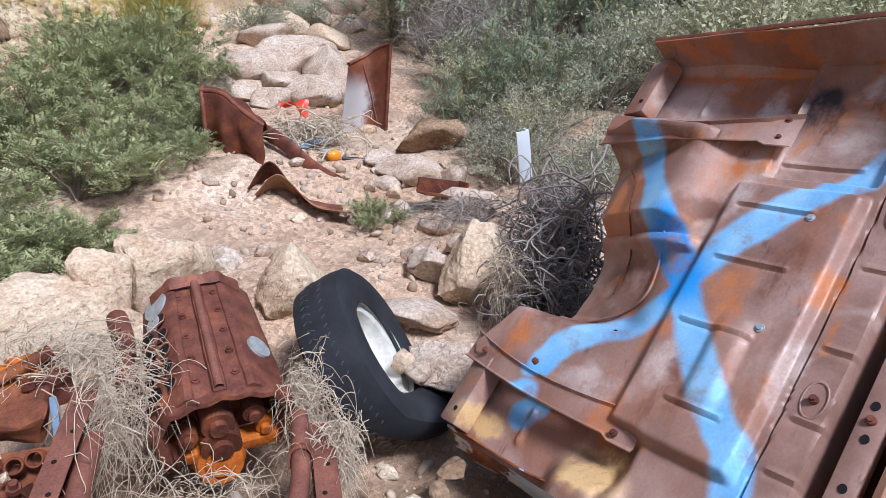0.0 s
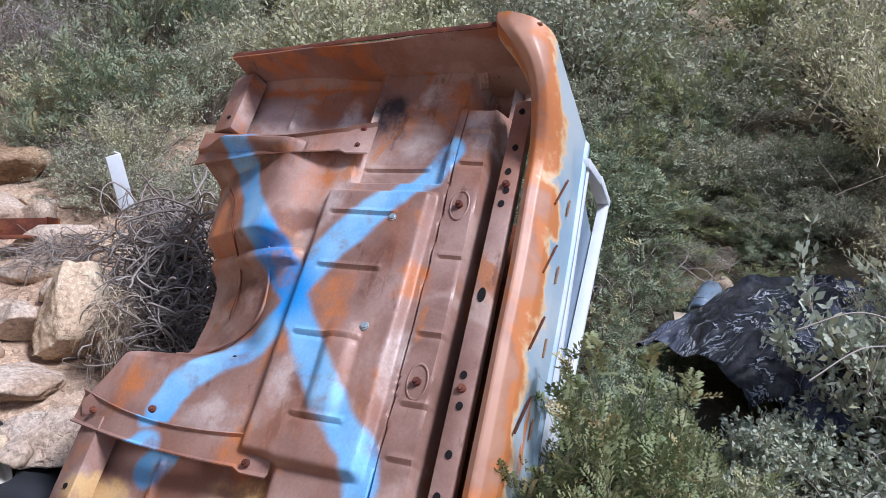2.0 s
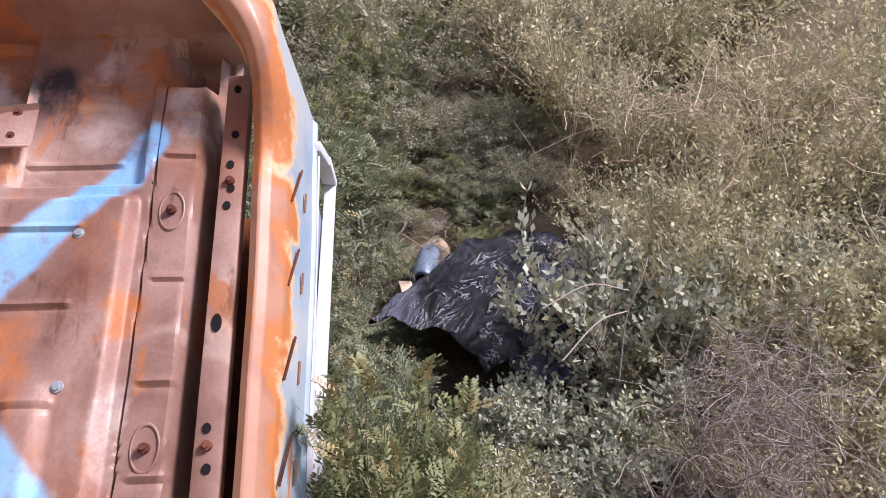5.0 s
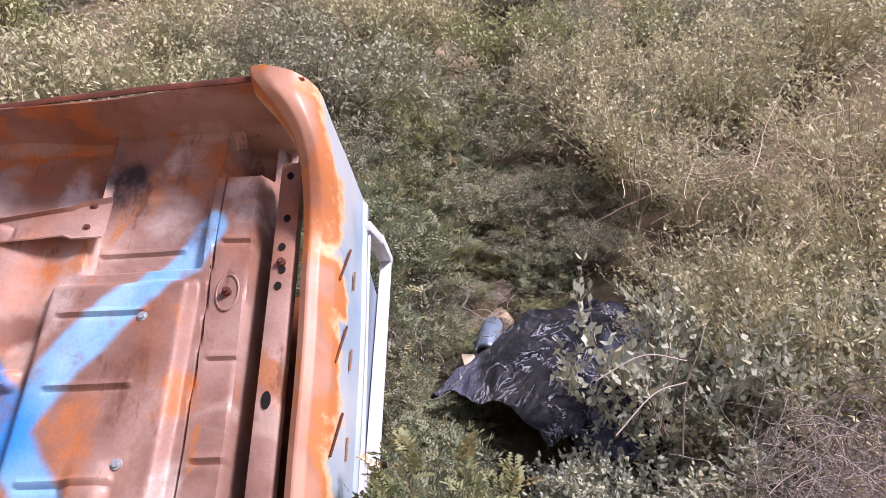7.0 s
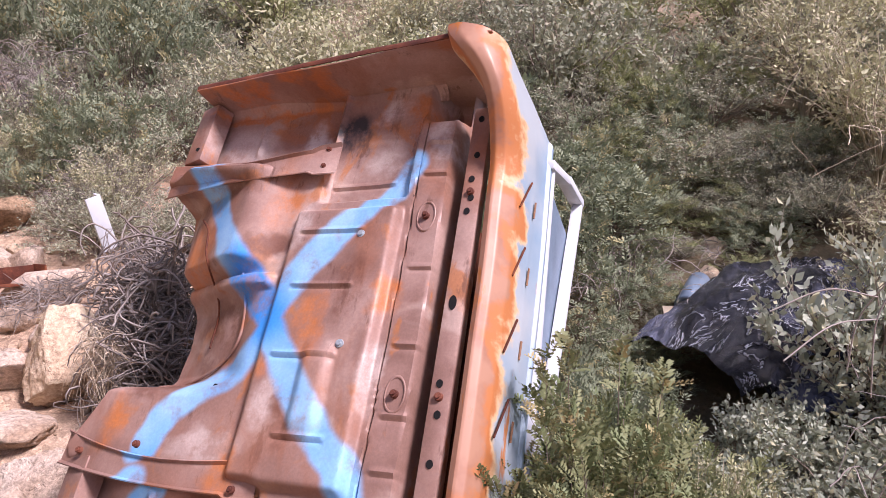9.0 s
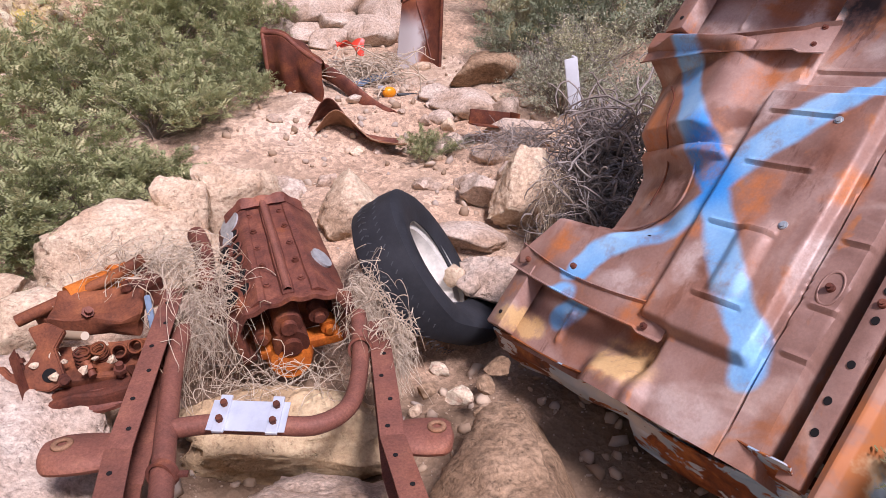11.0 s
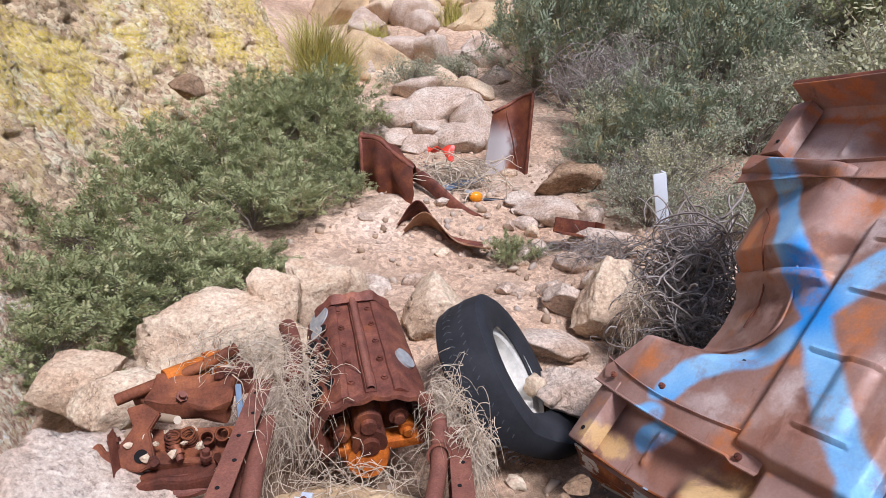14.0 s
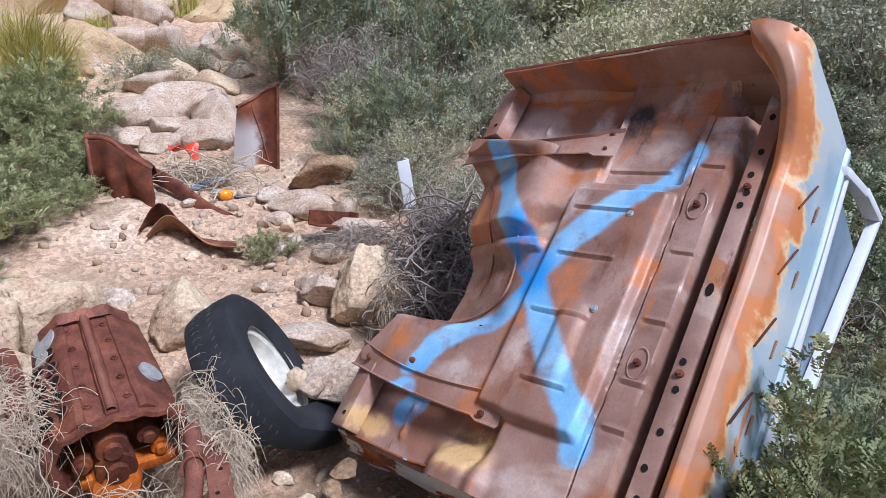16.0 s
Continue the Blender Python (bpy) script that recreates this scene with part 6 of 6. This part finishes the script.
def build_head():
    m = axes((-0.98, 1.95, 0.58), (0.95, 0.3, 0.05), (-0.3, 0.95, 0.12))
    hd = thing("cylinder_head", m, "orange rusted cylinder head with loose springs and straw", "engine part")
    def casting(name, c, size, turn, material, seed, label=""):
        bm = bmesh.new()
        add_box(bm, size, None, 0.012)
        bmesh.ops.subdivide_edges(bm, edges=bm.edges[:], cuts=5, use_grid_fill=True)
        for v in bm.verts:
            v.co += Vector((wave(*v.co, 14, seed), wave(*v.co, 15, seed + 1), wave(*v.co, 13, seed + 2))) * 0.022 + Vector((0, 0, abs(wave(*v.co, 30, seed)) * -0.02))
        bmesh.ops.transform(bm, matrix=Matrix.Translation(c) @ pose(0, 0, 0, *turn), verts=bm.verts)
        return part(name, smooth_bm(bm, 45), material, hd, label)
    casting("rocker_cover", (0.04, 0.1, 0.05), (0.26, 0.14, 0.08), (12, 6, -8), M_RUST_HEAD, 1, "dented orange rust cover")
    casting("head_casting", (0.03, -0.08, -0.04), (0.34, 0.13, 0.08), (10, 4, -4), M_RUST_HEAD, 2)
    casting("mounting_flange", (0.04, -0.17, -0.06), (0.38, 0.06, 0.05), (0, 3, 3), M_RUST_DARK, 3)
    casting("manifold_flange", (0.16, 0.22, 0.06), (0.1, 0.16, 0.08), (0, 10, 20), M_RUST, 4)
    casting("lug", (-0.08, 0.22, 0.03), (0.16, 0.07, 0.07), (5, -12, 30), M_RUST_HEAD, 5, "orange scaled lug")
    bm = bmesh.new()
    outline = ((-0.1, -0.02), (-0.07, -0.045), (0.0, -0.075), (0.06, -0.085), (0.105, -0.06), (0.085, -0.005), (0.07, 0.035), (0.095, 0.085), (0.04, 0.115), (-0.01, 0.1), (0.02, 0.045), (-0.005, 0.0), (-0.045, -0.03), (-0.075, 0.0))
    ring = [bm.verts.new((x, y, 0)) for x, y in outline]
    face = bm.faces.new(ring)
    up = bmesh.ops.extrude_face_region(bm, geom=[face])["geom"]
    bmesh.ops.translate(bm, vec=(0, 0, 0.022), verts=[g for g in up if isinstance(g, bmesh.types.BMVert)])
    bmesh.ops.recalc_face_normals(bm, faces=bm.faces)
    bmesh.ops.bevel(bm, geom=bm.edges[:], offset=0.004, segments=2, affect="EDGES")
    bmesh.ops.transform(bm, matrix=Matrix.Translation((-0.13, -0.09, 0.03)) @ pose(0, 0, 0, 48, 0, -14), verts=bm.verts)
    br = part("bracket", smooth_bm(bm), M_RUST_HEAD, hd, "hooked rusted bracket plate")
    bm = bmesh.new()
    add_cyl(bm, 0.02, 0.006, Matrix.Translation((-0.13, -0.09, 0.03)) @ pose(0, 0, 0, 48, 0, -14) @ Matrix.Translation((0.06, -0.04, 0.0225)), 18)
    part("bolt_hole", bm, M_HOLE_SHADE, br)
    def bowl(s, t):
        a = -0.2 + 3.5 * s
        return (0.0 + 0.15 * math.cos(a), -0.17 - 0.05 * math.sin(a) * t, -0.05 - 0.05 * math.sin(t * 1.6) + 0.006 * wave(s, t, 0, 8, 3))
    sheet("lower_cover", bowl, 24, 10, M_RUST, hd, 0.012, "bowl-shaped rusted lower cover")
    bm = bmesh.new()
    add_cyl(bm, 0.045, 0.2, pose(0.04, 0.22, 0.08, 90, 0, -62), 22, 0.04)
    add_cyl(bm, 0.052, 0.03, pose(0.09, 0.247, 0.08, 90, 0, -62), 22)
    part("starter_drum", smooth_bm(bm), M_RUST_ORANGE, hd, "orange rusted drum")
    for x, y in ((0.0, -0.1), (0.05, -0.08), (0.1, -0.1), (0.15, -0.07)):
        bm = bmesh.new()
        for k in range(4):
            add_lathe(bm, [(0.02, k * 0.014), (0.024, k * 0.014 + 0.004), (0.02, k * 0.014 + 0.008), (0.016, k * 0.014 + 0.004)], 14, pose(x, y, 0.0, 8 + 300 * x, -6 - 500 * (y + 0.08), 0))
        part("valve_spring", smooth_bm(bm), M_RUST_DARK, hd, "dark rusted coil spring")
    for x, y, z, r, l in ((-0.1, -0.06, 0.03, 0.02, 0.12), (-0.02, -0.03, 0.06, 0.016, 0.14)):
        bm = bmesh.new()
        add_cyl(bm, r, l, pose(x, y, z, 70, 20, 30), 12, r * 0.8)
        part("pale_root", smooth_bm(bm), M_STRAW, hd, "pale dry root wedged in the casting")
    for i, (x, y, z, a) in enumerate(((-0.09, 0.0, 0.07, 20), (0.13, 0.13, 0.1, -15), (0.02, 0.04, 0.09, 40), (-0.16, -0.1, 0.05, -30), (0.1, -0.17, 0.0, 10), (-0.05, -0.16, 0.0, 60), (0.02, -0.15, 0.01, -50))):
        bm = bmesh.new()
        add_cyl(bm, 0.011, 0.05, pose(x, y, z, a, a * 0.6, 0), 10)
        add_cyl(bm, 0.019, 0.014, pose(x, y, z, a, a * 0.6, 0), 6)
        part("stud", smooth_bm(bm), M_RUST_DARK if i % 2 else M_RUST, hd)
    mesh_part("rocker_shaft", bent_tube("rocker_shaft", [(-0.2, 0.14, 0.05), (-0.06, 0.17, 0.08), (0.08, 0.2, 0.11), (0.18, 0.26, 0.13)], 0.02, M_RUST_HEAD, 10), hd)
    for i in range(9):
        bm = bmesh.new()
        bmesh.ops.create_icosphere(bm, subdivisions=1, radius=0.009 + 0.003 * (i % 3), matrix=Matrix.Translation((-0.12 + 0.026 * i, -0.12 + 0.05 * math.sin(i * 2.1), 0.03 + 0.012 * math.cos(i * 1.7))))
        for v in bm.verts:
            v.co += Vector((wave(*v.co, 60, i), wave(*v.co, 60, i + 5), 0)) * 0.012
        part("stone_chip", bm, M_BOULDER, hd, "pale stone chip lodged in the casting")
    bm = bmesh.new()
    add_box(bm, (0.02, 0.2, 0.03), Matrix.Translation((0.2, -0.05, 0.06)) @ pose(0, 0, 0, 25, 0, 4), 0.006)
    part("painted_strip", smooth_bm(bm), M_GREYTRIM, hd, "pale blue grey strip")


build_head()

# ---------------------------------------------------------------- torn panels further up the wash


def build_wreckage():
    fin = thing("torn_fender_panel", pose(0.16, 5.6, 1.0), "torn rust-brown fender panel standing upright", "car panel")
    def blade(s, t):
        x = -0.24 + 0.36 * s + 0.09 * t * (1 - s) + 0.05 * t * s
        y = 0.16 * math.sin(s * 3.0) - 0.05 + 0.1 * t
        z = -0.1 + 0.78 * t * (0.8 + 0.22 * s) + 0.02 * wave(s, t, 0, 4, 3)
        return (x, y, z)
    sheet("panel_skin", blade, 24, 24, M_WORN, fin, 0.006, "rust skin with worn grey paint")
    mesh_part("folded_edge", bent_tube("folded_edge", [blade(1, t / 5) for t in range(6)], 0.014, M_RUST_DARK, 8), fin)
    mesh_part("folded_edge", bent_tube("folded_edge", [blade(s / 5, 1) for s in range(6)], 0.014, M_RUST, 8), fin)
    mesh_part("strut", bent_tube("strut", [blade(0.35, 0.95), blade(0.6, 0.6), blade(0.85, 0.2)], 0.01, M_RUST, 6), fin)

    fe = thing("crumpled_fender", pose(-0.84, 5.12, 0.9) @ Matrix.Scale(1.25, 4), "crumpled dark rusted fender half buried in sand", "car panel")
    def hump(s, t):
        top = 0.36 - 0.17 * s ** 1.6 + 0.02 * wave(s, 0, 0, 5, 5)
        x = -0.08 + 0.32 * s + 0.03 * wave(s, t, 0, 4, 5)
        front = -0.08 - 0.2 * s + 0.012 * math.sin(s * 13) + 0.02 * wave(s, 0, 1, 5, 7)
        if t < 0.6:
            return (x, front - 0.03 * math.sin(t * 5), -0.06 + (top + 0.06) * t / 0.6)
        u = (t - 0.6) / 0.4
        return (x + 0.02 * u, front + 0.28 * u * (1 - 0.3 * s), top + 0.05 * math.sin(u * 2.6) - 0.12 * u * u)
    sheet("fender_skin", hump, 26, 22, M_RUST_DARK, fe, 0.006)
    for pts in ([hump(q / 6, 0.62) for q in range(7)], [hump(0, 0.1), hump(0, 0.5), hump(0, 0.7), hump(0, 1)]):
        mesh_part("folded_edge", bent_tube("folded_edge", pts, 0.014, M_RUST, 8), fe)

    be = thing("bumper_beam", pose(-0.32, 4.85, 0.9), "long bent rusted beam lying on sand", "car part")
    def beam(s, t):
        c = Vector((-0.3 + 0.55 * s, 0.22 - 0.42 * s, 0.2 - 0.3 * s + 0.02 * math.sin(s * 6)))
        a = t * math.pi * 1.3
        return c + Vector((0.035 * math.cos(a), 0.03, 0.055 * math.sin(a)))
    sheet("beam_channel", beam, 24, 10, M_RUST, be, 0.006)

    cu = thing("curled_trim", pose(-0.32, 4.3, 0.72), "curled strip of rusted torn sheet metal", "car part")
    def curl(s, t):
        x = -0.28 + 0.56 * s
        z = 0.03 + 0.24 * math.exp(-((s - 0.25) / 0.24) ** 2) * (1 - 0.5 * t) - 0.02 * s
        y = 0.05 * math.sin(5 * s) + 0.16 * t - 0.12 * (s - 0.3)
        return (x, y, z + 0.02 * wave(s, t, 0, 6, 6))
    sheet("strip", curl, 30, 8, M_RUST, cu, 0.005)
    def curl2(s, t):
        p = curl(s, t)
        return (p[0] + 0.05, p[1] - 0.07, p[2] * 0.72 + 0.01 - 0.03 * t)
    sheet("strip", curl2, 30, 6, M_RUST_TAN, cu, 0.004, "tan rusted torn strip")

    bx = thing("rusted_channel", pose(0.56, 4.28, 0.84, 0, 10, 25), "short rusted channel half buried in gravel", "car part")
    bm = bmesh.new()
    add_box(bm, (0.3, 0.012, 0.09), Matrix.Translation((0, 0.05, 0)), 0.003)
    add_box(bm, (0.3, 0.1, 0.01), Matrix.Translation((0, 0, -0.045)), 0.003)
    add_box(bm, (0.012, 0.1, 0.1), Matrix.Translation((0.15, 0, 0)), 0.003)
    part("channel_body", smooth_bm(bm), M_RUST_DARK, bx)

    la = thing("turn_signal_lamp", pose(-0.1, 4.9, 0.94, 0, 0, 20), "broken amber turn signal lamp with chrome trim", "lamp")
    bm = bmesh.new()
    bmesh.ops.create_uvsphere(bm, u_segments=14, v_segments=8, radius=1, matrix=Matrix.Diagonal((0.05, 0.035, 0.04, 1)))
    part("lens", smooth_bm(bm, 80), M_AMBER, la, "amber plastic lens")
    bm = bmesh.new()
    add_box(bm, (0.2, 0.06, 0.03), Matrix.Translation((0.02, 0.08, 0.0)) @ pose(0, 0, 0, 0, 20, 40), 0.01)
    part("housing", smooth_bm(bm), M_ALU, la, "scratched chrome housing")
    mesh_part("rubber_seal", bent_tube("rubber_seal", [(0.06, 0, -0.02), (0.18, -0.02, -0.03), (0.3, -0.06, -0.05), (0.42, -0.05, -0.06)], 0.014, M_BLACK, 8), la, "black rubber strip")

    re = new("red_plastic_piece", None)
    re.matrix_world = pose(-0.4, 5.55, 1.22, 22, 10, 15)
    tagged(re, "crumpled bright red plastic piece on stones", "plastic")
    sheet("plastic_sheet", lambda s, t: (-0.11 + 0.22 * s, -0.06 + 0.12 * t, 0.05 * math.sin(s * 5) * math.cos(t * 3) + 0.02 * wave(s, t, 0, 6, 3)), 14, 10, M_RED, re, 0.004)

    bl = new("dark_plastic_panel", None)
    bl.matrix_world = pose(-1.0, 5.45, 1.12, 18, 12, 10)
    tagged(bl, "dusty dark blue plastic panel on stones", "plastic")
    sheet("panel", lambda s, t: (-0.13 + 0.26 * s, -0.08 + 0.16 * t, 0.02 * math.sin(s * 4)), 10, 8, M_BLUEPLASTIC, bl, 0.012)
    sheet("fold", lambda s, t: (-0.13 + 0.26 * s, 0.08 + 0.03 * t, 0.0 + 0.07 * t), 10, 3, M_BLACK, bl, 0.01)
    gl = new("grey_sheet_scrap", None)
    gl.matrix_world = pose(-0.2, 5.1, 1.02, 14, -10, 30)
    tagged(gl, "grey blue scrap of painted sheet", "scrap metal")
    sheet("scrap", lambda s, t: (-0.16 + 0.32 * s, -0.05 + 0.1 * t, 0.02 * wave(s, t, 0, 5, 1)), 10, 6, M_GREYTRIM, gl, 0.004)

    wp = thing("white_post", pose(0.93, 3.8, 1.1, 6, -11, 10), "white painted metal post leaning in sticks", "post")
    bm = bmesh.new()
    add_box(bm, (0.075, 0.012, 0.28), None, 0.003)
    part("face_plate", smooth_bm(bm), M_WHITE, wp)
    bm = bmesh.new()
    add_box(bm, (0.012, 0.05, 0.28), Matrix.Translation((0.0335, 0.03, 0)), 0.003)
    part("side_plate", smooth_bm(bm), M_WHITE, wp)
    for z in (0.08, 0.02, -0.04):
        bm = bmesh.new()
        add_box(bm, (0.004, 0.025, 0.03), Matrix.Translation((0.0405, 0.03, z)))
        part("cutout", bm, M_HOLE_SHADE, wp)


def worn_material():
    k = Mat("rust_with_worn_grey_paint", 0.65, 0.1, 0.35)
    c = k.ramp(k.noise(6, 7, 0.65), (0.3, (0.08, 0.024, 0.015)), (0.5, (0.17, 0.05, 0.025)), (0.7, (0.29, 0.1, 0.04)))
    x, y, z = k.xyz()
    c = k.mix(k.math("MULTIPLY", k.smooth(k.math("ADD", x, k.math("MULTIPLY", k.noise(5, 4), 0.3)), 0.18, 0.1), k.smooth(z, 0.5, 0.3)), c, (0.42, 0.38, 0.36))
    k.color(c).bump(k.noise(50, 5), 0.3, 0.005)
    return k.m


M_WORN = worn_material()
build_wreckage()

# ---------------------------------------------------------------- plastic sheeting on the slope


def build_tarp():
    tp = new("plastic_sheeting", None)
    tp.matrix_world = pose(3.22, 1.6, 0.4, 0, 0, -14)
    tagged(tp, "crumpled shiny black plastic sheeting in brush", "plastic sheet")
    def fold(s, t):
        x, y = -0.56 + 1.14 * s, -0.34 + 0.68 * t
        edge = math.sqrt(max(0.0, 1 - (2 * t - 1) ** 2)) * (0.35 + 0.65 * math.sin(math.pi * min(1, s * 1.1 + 0.05)))
        crease = abs(wave(x * 0.5 + y * 0.9, y * 0.3, 0, 5, 3)) * 0.09 + abs(wave(x * 0.3 - y, x * 0.6, 0, 11, 4)) * 0.045 + abs(wave(x + y, y - x, 0, 22, 6)) * 0.015
        return (x, y + 0.06 * wave(x, y, 3, 4, 1), -0.12 + 0.27 * edge + 0.2 * s + crease)
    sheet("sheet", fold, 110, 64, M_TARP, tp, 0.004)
    def tail(s, t):
        x, y = -0.4 + 0.55 * s, -0.62 + 0.36 * t
        return (x, y, -0.12 + 0.12 * math.sin(s * 3) * math.sin(t * 3) + abs(wave(x - y, y, 0, 7, 6)) * 0.09)
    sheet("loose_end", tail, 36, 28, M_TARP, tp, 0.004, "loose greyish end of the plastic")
    rl = thing("plastic_roll", pose(3.4, 2.1, 0.42, 0, 84, 20), "dusty dark roll of sheeting", "plastic sheet")
    bm = bmesh.new()
    add_lathe(bm, [(0.05, -0.18), (0.065, -0.17), (0.06, 0.17), (0.045, 0.18), (0.03, 0.16), (0.03, -0.16)], 20)
    part("roll", smooth_bm(bm), M_GREYTRIM, rl)
    pk = new("broken_board", None)
    pk.matrix_world = pose(3.05, 2.0, 0.36, 5, -14, 40)
    tagged(pk, "split pinkish board beside the sheeting", "board")
    bm = bmesh.new()
    add_box(bm, (0.34, 0.07, 0.02), None, 0.004)
    part("plank", smooth_bm(bm), M_STRAW, pk)


build_tarp()
